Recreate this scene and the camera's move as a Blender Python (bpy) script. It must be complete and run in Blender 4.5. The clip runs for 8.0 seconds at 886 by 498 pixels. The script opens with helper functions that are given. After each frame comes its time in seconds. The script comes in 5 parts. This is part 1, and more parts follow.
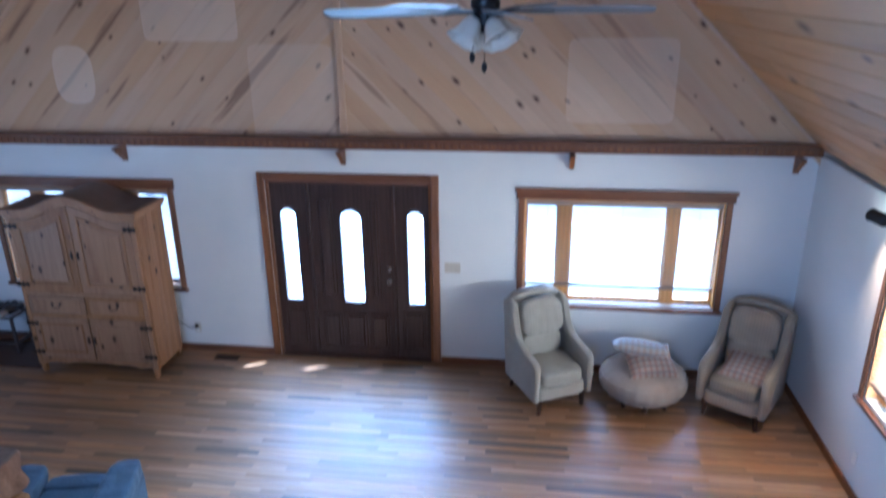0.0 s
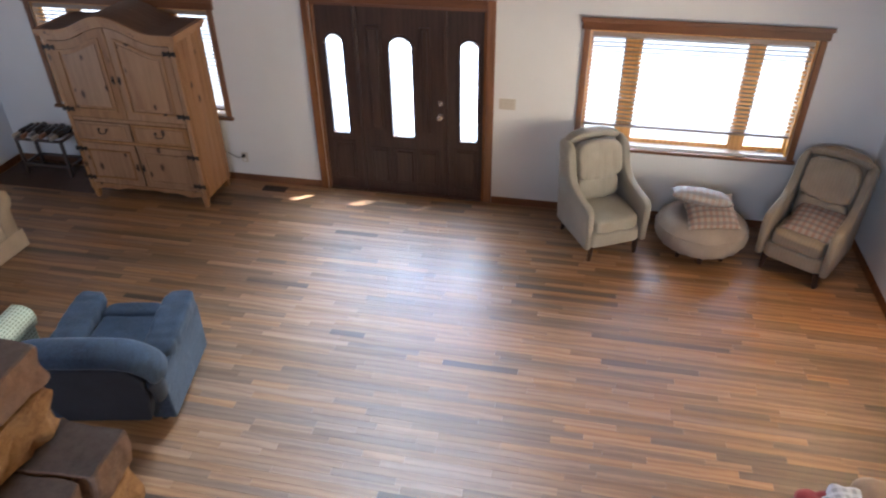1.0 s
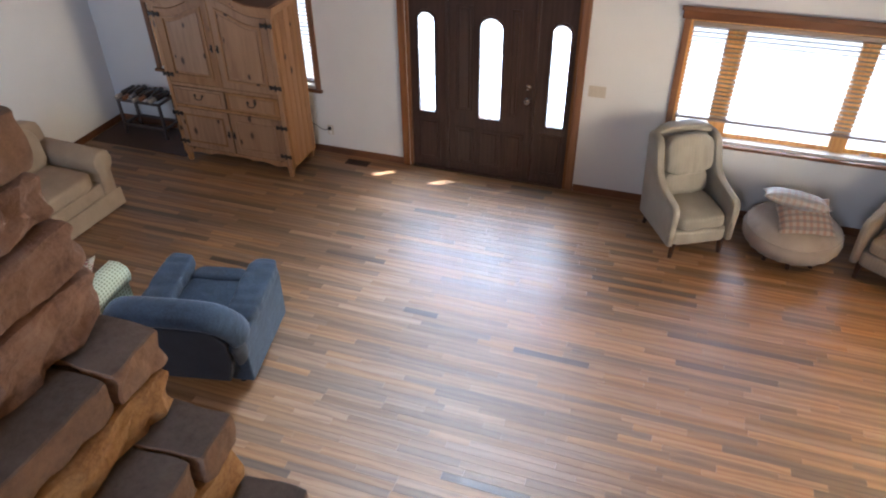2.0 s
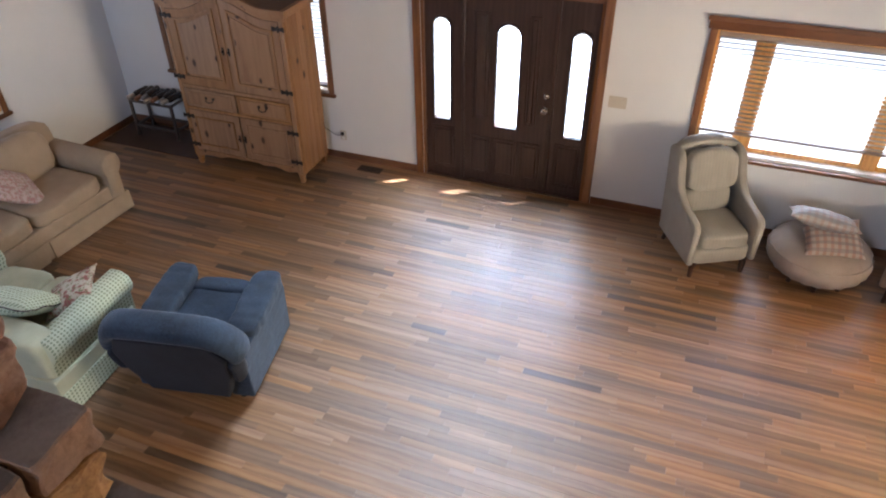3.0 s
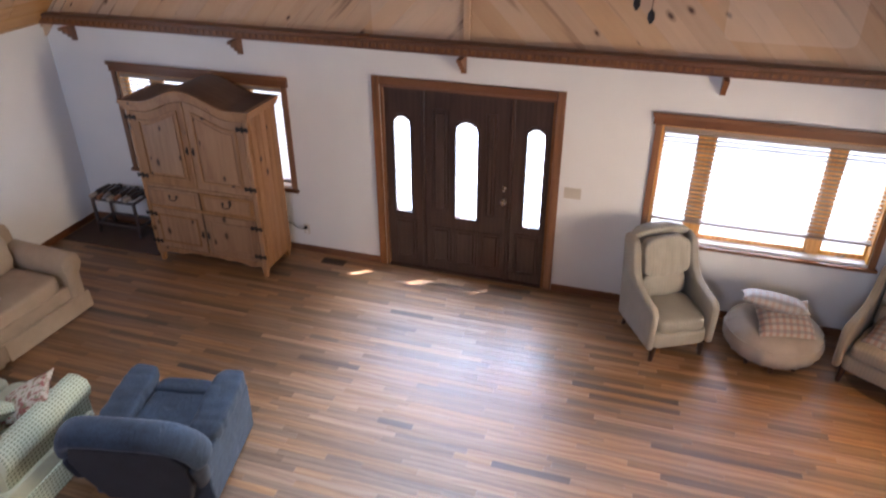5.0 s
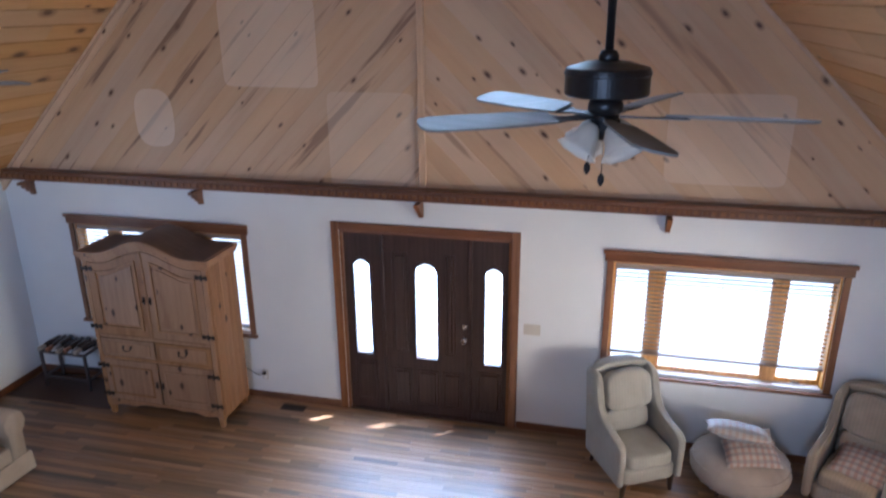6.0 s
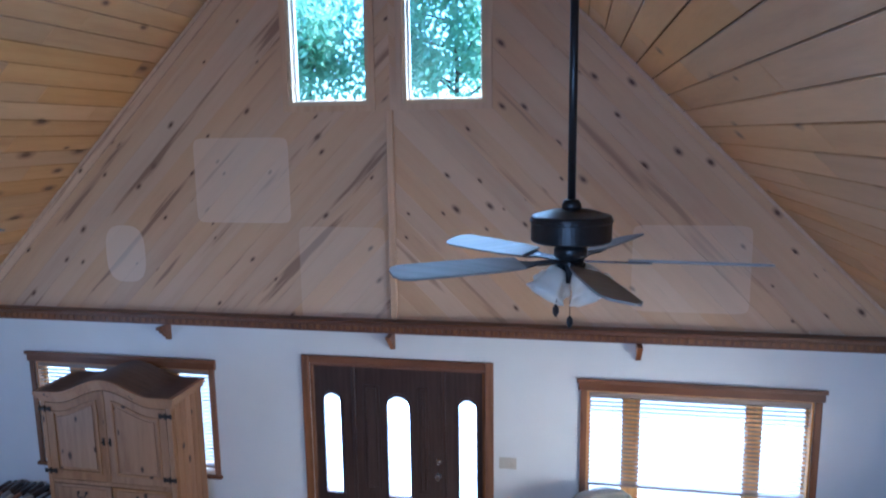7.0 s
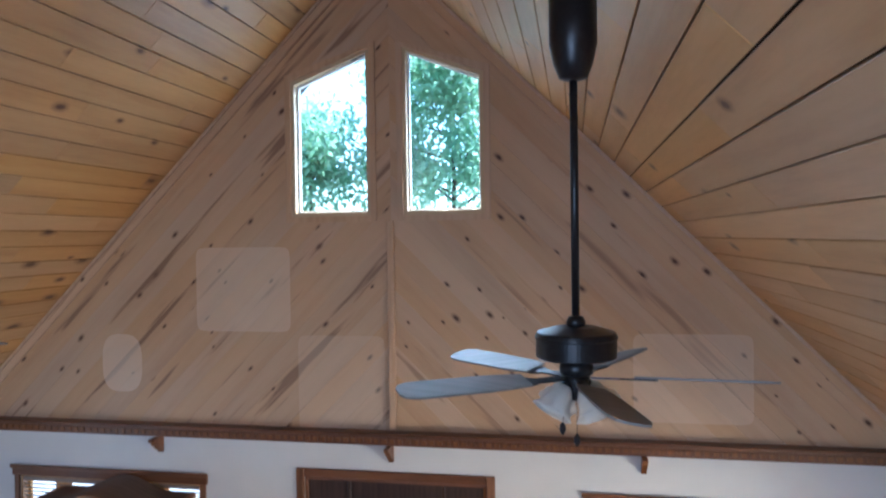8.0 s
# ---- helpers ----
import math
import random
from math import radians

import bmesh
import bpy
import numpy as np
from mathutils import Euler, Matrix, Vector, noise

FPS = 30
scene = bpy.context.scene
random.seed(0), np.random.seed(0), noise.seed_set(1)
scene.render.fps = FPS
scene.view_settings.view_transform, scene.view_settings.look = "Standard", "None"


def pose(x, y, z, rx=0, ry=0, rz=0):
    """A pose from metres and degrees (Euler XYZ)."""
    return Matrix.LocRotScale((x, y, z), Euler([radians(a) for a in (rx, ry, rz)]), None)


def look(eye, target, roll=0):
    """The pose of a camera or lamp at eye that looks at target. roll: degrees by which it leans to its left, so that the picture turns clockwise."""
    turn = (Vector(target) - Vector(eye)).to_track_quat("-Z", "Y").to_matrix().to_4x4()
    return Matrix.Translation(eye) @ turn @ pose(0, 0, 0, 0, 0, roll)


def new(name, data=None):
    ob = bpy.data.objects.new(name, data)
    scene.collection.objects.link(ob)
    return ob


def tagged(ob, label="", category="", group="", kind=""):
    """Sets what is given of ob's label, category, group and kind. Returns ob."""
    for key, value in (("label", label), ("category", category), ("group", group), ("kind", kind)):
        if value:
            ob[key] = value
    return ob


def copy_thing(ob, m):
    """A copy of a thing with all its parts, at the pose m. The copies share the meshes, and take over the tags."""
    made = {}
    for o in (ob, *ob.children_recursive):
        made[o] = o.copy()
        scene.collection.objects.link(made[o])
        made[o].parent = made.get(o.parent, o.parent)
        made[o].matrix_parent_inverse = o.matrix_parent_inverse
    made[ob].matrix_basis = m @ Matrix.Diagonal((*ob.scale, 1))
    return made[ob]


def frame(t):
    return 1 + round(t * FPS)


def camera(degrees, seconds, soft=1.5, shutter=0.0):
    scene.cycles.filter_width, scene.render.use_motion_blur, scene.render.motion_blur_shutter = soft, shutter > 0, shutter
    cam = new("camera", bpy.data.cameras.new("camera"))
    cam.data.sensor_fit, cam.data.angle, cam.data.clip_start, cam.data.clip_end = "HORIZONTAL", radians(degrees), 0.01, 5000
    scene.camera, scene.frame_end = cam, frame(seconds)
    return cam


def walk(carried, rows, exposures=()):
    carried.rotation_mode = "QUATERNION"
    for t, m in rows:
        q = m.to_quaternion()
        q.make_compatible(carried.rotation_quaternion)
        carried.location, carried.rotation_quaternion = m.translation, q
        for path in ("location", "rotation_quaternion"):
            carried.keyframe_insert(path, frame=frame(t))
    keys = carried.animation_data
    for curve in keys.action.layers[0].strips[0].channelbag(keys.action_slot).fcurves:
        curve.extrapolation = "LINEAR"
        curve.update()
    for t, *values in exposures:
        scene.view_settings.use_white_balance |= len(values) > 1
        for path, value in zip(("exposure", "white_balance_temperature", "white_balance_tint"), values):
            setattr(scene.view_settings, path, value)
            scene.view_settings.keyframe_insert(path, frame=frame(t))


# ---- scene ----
cam = camera(64.1, 8.0, soft=2.0, shutter=0.4)
PATH = [
    (0, (1.899, -0.383, 3.938), (1.651, 1.475, 3.24), -0.7),
    (0.5, (1.843, -0.146, 3.906), (1.594, 1.559, 2.89), -0.7),
    (1, (1.815, -0.089, 3.931), (1.47, 1.525, 2.801), -0.8),
    (1.5, (1.762, -0.111, 3.982), (1.315, 1.45, 2.815), -0.7),
    (1.7, (1.746, -0.109, 3.997), (1.263, 1.434, 2.819), -0.7),
    (3, (1.722, 0.173, 3.984), (1.15, 1.678, 2.797), -0.5),
    (3.5, (1.731, 0.192, 4.002), (1.154, 1.697, 2.818), -0.4),
    (4, (1.738, 0.184, 4.029), (1.169, 1.699, 2.854), -0.4),
    (4.2, (1.762, 0.175, 4.033), (1.192, 1.703, 2.874), -0.6),
    (5.3, (1.725, 0.143, 4.148), (1.234, 1.858, 3.244), -0.2),
    (5.5, (1.715, 0.131, 4.171), (1.24, 1.884, 3.333), -0.4),
    (6, (1.702, 0.134, 4.213), (1.264, 1.97, 3.553), -0.5),
    (6.5, (1.707, 0.134, 4.258), (1.309, 2.035, 3.783), -0.7),
    (7, (1.703, 0.117, 4.295), (1.33, 2.054, 3.97), -0.8),
    (7.5, (1.685, 0.096, 4.322), (1.323, 2.054, 4.135), -0.8),
    (8, (1.675, 0.08, 4.345), (1.313, 2.04, 4.311), -0.8),
]
walk(cam, [(t, look(eye, target, roll)) for t, eye, target, roll in PATH],
     [(0.0, 2.5, 4050, 7), (0.5, 2.4, 5100, 10), (1.0, 2.44, 5350, 10), (4.2, 2.5, 5600, 15), (5.5, 2.5, 5550, 19), (6.0, 2.48, 4700, 12), (6.5, 2.46, 4050, 9), (7.0, 2.46, 4100, 8), (7.5, 2.46, 4150, 8), (8.0, 2.5, 4750, 8)])

# ---- world, sun, window light, added fill ----
SUN_EL, SUN_AZ = 61.0, 54.0     # azimuth from +y towards +x
world = bpy.data.worlds.new("sky")
scene.world = world
world.use_nodes = True
_wn = world.node_tree
_sky = _wn.nodes.new("ShaderNodeTexSky")
_sky.sky_type = "NISHITA"
_sky.sun_disc = False
_sky.sun_elevation, _sky.sun_rotation = radians(SUN_EL), radians(SUN_AZ)
_wn.links.new(_sky.outputs["Color"], _wn.nodes["Background"].inputs["Color"])
_wn.nodes["Background"].inputs["Strength"].default_value = 0.15

sun = new("sun", bpy.data.lights.new("sun", "SUN"))
sun.data.energy, sun.data.angle, sun.data.color = 4.4, radians(0.5), (1.0, 0.93, 0.82)
_d = Vector((math.sin(radians(SUN_AZ)) * math.cos(radians(SUN_EL)), math.cos(radians(SUN_AZ)) * math.cos(radians(SUN_EL)), math.sin(radians(SUN_EL))))
sun.matrix_world = look(_d * 30, (0, 0, 0))


def window_light(name, eye, target, sx, sy, watts, color=(0.86, 0.93, 1.0), spread=180.0):
    ob = new(name, bpy.data.lights.new(name, "AREA"))
    ob.data.shape, ob.data.size, ob.data.size_y = "RECTANGLE", sx, sy
    ob.data.energy, ob.data.color, ob.data.spread = watts, color, radians(spread)
    ob.matrix_world = look(eye, target)
    return ob


# ---- plan ----
XL, XR, YF, YB = -4.85, 4.54, 6.50, -3.60     # inner faces of the walls
RX, RZ = -0.12, 7.13                          # ridge; both slopes at 45 degrees
T = 0.16
WIN_A = (-4.025, -1.985, 0.80, 1.93)            # front window behind the armoire (x0, x1, z0, z1)
WIN_B = (1.815, 3.765, 0.80, 1.93)              # front window by the armchairs
DOOR = (-0.895, 0.865, 0.0, 2.06)
SIDE = (2.70, 4.82, 0.86, 2.03)               # both side windows (y0, y1, z0, z1)
UP_L = (-0.97, -0.19, 4.555)
UP_R = (0.125, 0.885, 4.555)

for nm, w, pw in (("window_light_a", WIN_A, 2), ("window_light_b", WIN_B, 10)):
    xc, zc = (w[0] + w[1]) / 2, (w[2] + w[3]) / 2
    window_light(nm, (xc, YF + 0.52, zc), (xc, YF + 0.52 - 1.0, zc - 0.75), w[1] - w[0], 1.0, pw, spread=95.0)
for nm, xs, pw, tint in (("window_light_west", XL - 0.3, 5, (0.9, 0.95, 1.0)), ("window_light_east", XR + 0.3, 44, (1.0, 0.78, 0.50))):
    window_light(nm, (xs, (SIDE[0] + SIDE[1]) / 2, 1.45), (xs * 0.42, (SIDE[0] + SIDE[1]) / 2, 0.1), 2.0, 1.1, pw, tint)
for xc in (-0.682, 0.003, 0.683):
    window_light("door_light", (xc, YF + 0.12, 1.23), (xc, 0, 0.2), 0.27, 1.3, 1.6, (0.80, 0.90, 1.0))
    window_light("door_sky", (xc, YF + 0.46, 1.80), (xc, YF + 0.46 - 0.57, 1.80 - 0.82), 0.40, 0.70, 9.0, (0.82, 0.92, 1.0), 110.0)
# unseen fill lamp behind the end wall, added to lift gable and ceiling
window_light("window_light_back", (-0.1, YB - 0.25, 4.25), (-0.1, 6.5, 2.6), 3.5, 1.8, 33)
for xc in (-0.58, 0.505):
    window_light("gable_light", (xc, YF + 0.72, 5.70), (xc, YF + 0.72 - 0.5, 5.70 - 0.866), 0.80, 1.0, 13.5, (0.93, 0.97, 1.0), 86.0)

# ---- materials ----


def nodes_of(name):
    m = bpy.data.materials.new(name)
    m.use_nodes = True
    nt = m.node_tree
    return m, nt, nt.nodes, nt.links, nt.nodes["Principled BSDF"]


def N(nt, kind, **kw):
    n = nt.nodes.new(kind)
    for k, v in kw.items():
        if k in n.inputs:
            n.inputs[k].default_value = v
    return n


def mixc(nt, fac, a, b, blend="MIX"):
    n = nt.nodes.new("ShaderNodeMix")
    n.data_type, n.blend_type = "RGBA", blend
    for sock, v in ((n.inputs[0], fac), (n.inputs[6], a), (n.inputs[7], b)):
        if isinstance(v, bpy.types.NodeSocket):
            nt.links.new(v, sock)
        elif isinstance(v, tuple):
            sock.default_value = (*v, 1)[:4]
        else:
            sock.default_value = v
    return n.outputs[2]


def ramp(nt, src, stops):
    n = nt.nodes.new("ShaderNodeValToRGB")
    el = n.color_ramp.elements
    el[0].position, el[0].color = stops[0][0], (*stops[0][1], 1)
    el[1].position, el[1].color = stops[-1][0], (*stops[-1][1], 1)
    for p, c in stops[1:-1]:
        e = el.new(p)
        e.color = (*c, 1)
    nt.links.new(src, n.inputs[0])
    return n.outputs[0]


def math_node(nt, op, a, b=0.0):
    n = nt.nodes.new("ShaderNodeMath")
    n.operation = op
    for sock, v in ((n.inputs[0], a), (n.inputs[1], b)):
        if isinstance(v, bpy.types.NodeSocket):
            nt.links.new(v, sock)
        else:
            sock.default_value = v
    return n.outputs[0]


def coords(nt, turn=(0, 0, 0), scale=(1, 1, 1), shift=None):
    tc = nt.nodes.new("ShaderNodeTexCoord")
    mp = nt.nodes.new("ShaderNodeMapping")
    mp.inputs["Rotation"].default_value = [radians(a) for a in turn]
    out = tc.outputs["Object"]
    if shift is not None:
        add = nt.nodes.new("ShaderNodeVectorMath")
        add.operation = "ADD"
        sc = nt.nodes.new("ShaderNodeVectorMath")
        sc.operation = "SCALE"
        sc.inputs[0].default_value = (13.0, 7.0, 17.0)
        nt.links.new(shift, sc.inputs["Scale"])
        nt.links.new(out, mp.inputs["Vector"])
        nt.links.new(mp.outputs[0], add.inputs[0])
        nt.links.new(sc.outputs[0], add.inputs[1])
        sm = nt.nodes.new("ShaderNodeVectorMath")
        sm.operation = "MULTIPLY"
        sm.inputs[1].default_value = scale
        nt.links.new(add.outputs[0], sm.inputs[0])
        return sm.outputs[0]
    nt.links.new(out, mp.inputs["Vector"])
    sm = nt.nodes.new("ShaderNodeVectorMath")
    sm.operation = "MULTIPLY"
    sm.inputs[1].default_value = scale
    nt.links.new(mp.outputs[0], sm.inputs[0])
    return sm.outputs[0]


def bump(nt, bsdf, height, strength=0.2, distance=0.01):
    b = nt.nodes.new("ShaderNodeBump")
    b.inputs["Strength"].default_value, b.inputs["Distance"].default_value = strength, distance
    nt.links.new(height, b.inputs["Height"])
    nt.links.new(b.outputs[0], bsdf.inputs["Normal"])


def N_sep(nt, col, i=0):
    n = nt.nodes.new("ShaderNodeSeparateColor")
    nt.links.new(col, n.inputs[0])
    return n.outputs[i]


def tex_noise(nt, vec, scale, detail=4.0, rough=0.55):
    n = N(nt, "ShaderNodeTexNoise", Scale=scale, Detail=detail, Roughness=rough)
    nt.links.new(vec, n.inputs["Vector"])
    return n.outputs[0]


def wood(name, light, mid, dark, turn=(0, 0, 0), long=0.12, grain=30.0, rough=0.45, knots=0.0, knot_col=(0.05, 0.02, 0.008), vary=0.35, source="object", coat=0.0, knot_scale=3.0, fade=None, wave=0.12, across="sum", streaks=(0.66, 0.78, 0.6), knot_edge=1.5, knot_long=0.38, few_dark=0.0, streak_col=None):
    """Wood whose grain runs along the turned x axis."""
    m, nt, ns, ln, bs = nodes_of(name)
    if source == "object":
        rnd = ns.new("ShaderNodeObjectInfo").outputs["Random"]
    else:
        rnd = ns.new("ShaderNodeNewGeometry").outputs["Random Per Island"]
    v = coords(nt, turn, (long, 1, 1), rnd)
    warp = tex_noise(nt, v, 4.0, 3)
    fine = tex_noise(nt, v, grain * 3, 5, 0.6)
    broad = tex_noise(nt, v, grain * 0.35, 4, 0.6)
    wv = N(nt, "ShaderNodeTexWave", Scale=grain * 0.25, Distortion=7.0, Detail=3.0)
    wv.inputs["Detail Scale"].default_value = 1.2
    wv.bands_direction = "Z" if turn[1] else "Y"
    ln.new(v, wv.inputs["Vector"])
    g = math_node(nt, "ADD", math_node(nt, "MULTIPLY", wv.outputs["Fac"], wave), math_node(nt, "ADD", math_node(nt, "MULTIPLY", broad, 0.75 - wave), math_node(nt, "MULTIPLY", fine, 0.25)))
    col = ramp(nt, g, [(0.28, dark), (0.5, mid), (0.75, light)])
    # piece to piece
    hsv = ns.new("ShaderNodeHueSaturation")
    r2 = math_node(nt, "FRACT", math_node(nt, "MULTIPLY", rnd, 37.7))
    val = math_node(nt, "ADD", 1.0 - vary * 0.6, math_node(nt, "MULTIPLY", rnd, vary * 1.2))
    if few_dark:
        r3 = math_node(nt, "FRACT", math_node(nt, "MULTIPLY", rnd, 91.3))
        val = math_node(nt, "SUBTRACT", val, math_node(nt, "MULTIPLY", math_node(nt, "POWER", r3, 7.0), few_dark))
    ln.new(val, hsv.inputs["Value"])
    ln.new(math_node(nt, "ADD", 0.9, math_node(nt, "MULTIPLY", r2, 0.22)), hsv.inputs["Saturation"])
    ln.new(col, hsv.inputs["Color"])
    col = hsv.outputs[0]
    if knots:
        vk = coords(nt, turn, (knot_long, 1, 1), rnd)
        sp = ns.new("ShaderNodeSeparateXYZ")
        ln.new(vk, sp.inputs[0])
        cb = ns.new("ShaderNodeCombineXYZ")
        ln.new(sp.outputs[0], cb.inputs[0])
        ln.new({"y": sp.outputs[1], "z": sp.outputs[2], "sum": math_node(nt, "ADD", sp.outputs[1], sp.outputs[2])}[across], cb.inputs[1])
        vk = cb.outputs[0]
        vo = N(nt, "ShaderNodeTexVoronoi", Scale=knot_scale)
        vo.voronoi_dimensions = "2D"
        vo.inputs["Randomness"].default_value = 1.0
        ln.new(vk, vo.inputs["Vector"])
        wob = math_node(nt, "ADD", vo.outputs["Distance"], math_node(nt, "MULTIPLY", math_node(nt, "SUBTRACT", tex_noise(nt, vk, 22.0, 2), 0.5), 0.06))
        gate = math_node(nt, "GREATER_THAN", N_sep(nt, vo.outputs["Color"])    , 0.42)
        size = math_node(nt, "ADD", 0.5, N_sep(nt, vo.outputs["Color"], 1))
        wob = math_node(nt, "ADD", math_node(nt, "DIVIDE", wob, size), math_node(nt, "MULTIPLY", math_node(nt, "SUBTRACT", 1.0, gate), 5.0))
        ring = ramp(nt, wob, [(knots * 0.55, (1, 1, 1)), (knots * 0.9, (0.6, 0.6, 0.6)), (knots * knot_edge, (0, 0, 0))])
        col = mixc(nt, ring, col, knot_col)
        streak = ramp(nt, tex_noise(nt, coords(nt, turn, (0.10, 1.6, 1.6), rnd), 5.0, 3), [(streaks[0], (0, 0, 0)), (streaks[1], (1, 1, 1))])
        col = mixc(nt, math_node(nt, "MULTIPLY", streak, streaks[2]), col, streak_col or dark)
    if fade:
        col = fade(nt, col)
    ln.new(col, bs.inputs["Base Color"])
    ln.new(math_node(nt, "ADD", rough - 0.08, math_node(nt, "MULTIPLY", warp, 0.16)), bs.inputs["Roughness"])
    bs.inputs["Coat Weight"].default_value = coat
    bs.inputs["Coat Roughness"].default_value = 0.48
    bump(nt, bs, math_node(nt, "ADD", fine, broad), 0.12, 0.004)
    return m


def faded_patches(nt, col):
    """Paler patches on the gable boards where things once hung."""
    tc = nt.nodes.new("ShaderNodeTexCoord")
    sp = nt.nodes.new("ShaderNodeSeparateXYZ")
    nt.links.new(tc.outputs["Object"], sp.inputs[0])
    X, Z = sp.outputs[0], sp.outputs[2]
    total = None
    for cx, cz, hx, hz, p, k in ((-2.82, 3.12, 0.22, 0.29, 3.0, 1.0), (-1.50, 3.86, 0.49, 0.41, 14.0, 0.8), (-0.51, 2.95, 0.43, 0.47, 14.0, 0.45), (2.68, 3.08, 0.50, 0.39, 14.0, 0.55)):
        ax = math_node(nt, "POWER", math_node(nt, "ABSOLUTE", math_node(nt, "DIVIDE", math_node(nt, "SUBTRACT", X, cx), hx)), p)
        az = math_node(nt, "POWER", math_node(nt, "ABSOLUTE", math_node(nt, "DIVIDE", math_node(nt, "SUBTRACT", Z, cz), hz)), p)
        ins = math_node(nt, "MULTIPLY", math_node(nt, "LESS_THAN", math_node(nt, "ADD", ax, az), 1.0), k)
        total = ins if total is None else math_node(nt, "MAXIMUM", total, ins)
    return mixc(nt, math_node(nt, "MULTIPLY", total, 0.48), col, (0.80, 0.68, 0.56))


def paint(name, col, rough=0.6, grain=60.0, vary=0.05, bumpy=0.06):
    m, nt, ns, ln, bs = nodes_of(name)
    v = coords(nt)
    a, b = tex_noise(nt, v, 1.3, 4), tex_noise(nt, v, grain, 4)
    f = math_node(nt, "ADD", math_node(nt, "MULTIPLY", a, 0.7), math_node(nt, "MULTIPLY", b, 0.3))
    lo = tuple(c * (1 - vary * 2) for c in col)
    hi = tuple(min(1, c * (1 + vary)) for c in col)
    ln.new(ramp(nt, f, [(0.3, lo), (0.7, hi)]), bs.inputs["Base Color"])
    bs.inputs["Roughness"].default_value = rough
    bump(nt, bs, b, bumpy, 0.004)
    return m


def fabric(name, col, col2=None, stripes=0.0, rough=0.9, weave=350.0, sheen=0.08, vary=0.12, wrinkle=0.0):
    m, nt, ns, ln, bs = nodes_of(name)
    v = coords(nt)
    a, b = tex_noise(nt, v, 5.0, 4), tex_noise(nt, v, weave, 2)
    f = math_node(nt, "ADD", math_node(nt, "MULTIPLY", a, 0.6), math_node(nt, "MULTIPLY", b, 0.4))
    c = ramp(nt, f, [(0.3, tuple(x * (1 - vary * 1.6) for x in col)), (0.7, tuple(min(1, x * (1 + vary)) for x in col))])
    if stripes:
        w = N(nt, "ShaderNodeTexWave", Scale=stripes, Distortion=0.3)
        w.bands_direction = "X"
        ln.new(v, w.inputs["Vector"])
        c = mixc(nt, math_node(nt, "MULTIPLY", ramp(nt, w.outputs["Fac"], [(0.45, (0, 0, 0)), (0.6, (1, 1, 1))]), 0.22), c, col2)
    ln.new(c, bs.inputs["Base Color"])
    bs.inputs["Roughness"].default_value = rough
    bs.inputs["Sheen Weight"].default_value = sheen
    if wrinkle:
        v2 = coords(nt, (0, 0, 0), (1.0, 0.45, 1.0))
        wr = N(nt, "ShaderNodeTexNoise", Scale=11.0, Detail=3.0, Distortion=1.6)
        ln.new(v2, wr.inputs["Vector"])
        bump(nt, bs, math_node(nt, "ADD", wr.outputs[0], math_node(nt, "MULTIPLY", f, 0.25)), wrinkle, 0.02)
    else:
        bump(nt, bs, f, 0.25, 0.004)
    return m


def checked(name, base, a, b, pitch=14.0, turn=(0, 0, 0)):
    """Woven check: two sets of crossing bands."""
    m, nt, ns, ln, bs = nodes_of(name)
    v = coords(nt, turn)
    c = base
    for d, tint, sc in (("X", a, pitch), ("Y", b, pitch * 0.93)):
        w = N(nt, "ShaderNodeTexWave", Scale=sc, Distortion=0.25)
        w.bands_direction = d
        ln.new(v, w.inputs["Vector"])
        k = math_node(nt, "MULTIPLY", ramp(nt, w.outputs["Fac"], [(0.5, (0, 0, 0)), (0.62, (1, 1, 1))]), 0.6)
        c = mixc(nt, k, c, tint)
    ln.new(c, bs.inputs["Base Color"])
    bs.inputs["Roughness"].default_value = 0.92
    bump(nt, bs, tex_noise(nt, v, 300.0, 2), 0.2, 0.003)
    return m


def diamonds(name, base, dot, pitch=27.0):
    """Upholstery with a small diamond figure, drawn on the three main planes alike."""
    m, nt, ns, ln, bs = nodes_of(name)
    v = coords(nt, (0, 0, 0))
    sp = ns.new("ShaderNodeSeparateXYZ")
    ln.new(v, sp.inputs[0])
    u = math_node(nt, "ADD", sp.outputs[1], 0.0)
    w = math_node(nt, "ADD", sp.outputs[2], sp.outputs[0])
    s1 = math_node(nt, "SINE", math_node(nt, "MULTIPLY", math_node(nt, "ADD", u, w), pitch * 3.1416))
    s2 = math_node(nt, "SINE", math_node(nt, "MULTIPLY", math_node(nt, "SUBTRACT", u, w), pitch * 3.1416))
    k = ramp(nt, math_node(nt, "MULTIPLY", s1, s2), [(0.12, (0, 0, 0)), (0.32, (1, 1, 1))])
    n = tex_noise(nt, v, 6.0, 4)
    c = ramp(nt, n, [(0.3, tuple(x * 0.85 for x in base)), (0.7, base)])
    ln.new(mixc(nt, math_node(nt, "MULTIPLY", k, 0.8), c, dot), bs.inputs["Base Color"])
    bs.inputs["Roughness"].default_value = 0.9
    bump(nt, bs, k, 0.15, 0.003)
    return m


def floral(name, base, a, b, scale=22.0):
    m, nt, ns, ln, bs = nodes_of(name)
    v = coords(nt)
    n1, n2 = tex_noise(nt, v, scale, 3), tex_noise(nt, v, scale * 1.7, 2)
    c = mixc(nt, ramp(nt, n1, [(0.5, (0, 0, 0)), (0.56, (1, 1, 1))]), base, a)
    c = mixc(nt, ramp(nt, n2, [(0.56, (0, 0, 0)), (0.62, (1, 1, 1))]), c, b)
    ln.new(c, bs.inputs["Base Color"])
    bs.inputs["Roughness"].default_value = 0.9
    bump(nt, bs, n2, 0.15, 0.004)
    return m


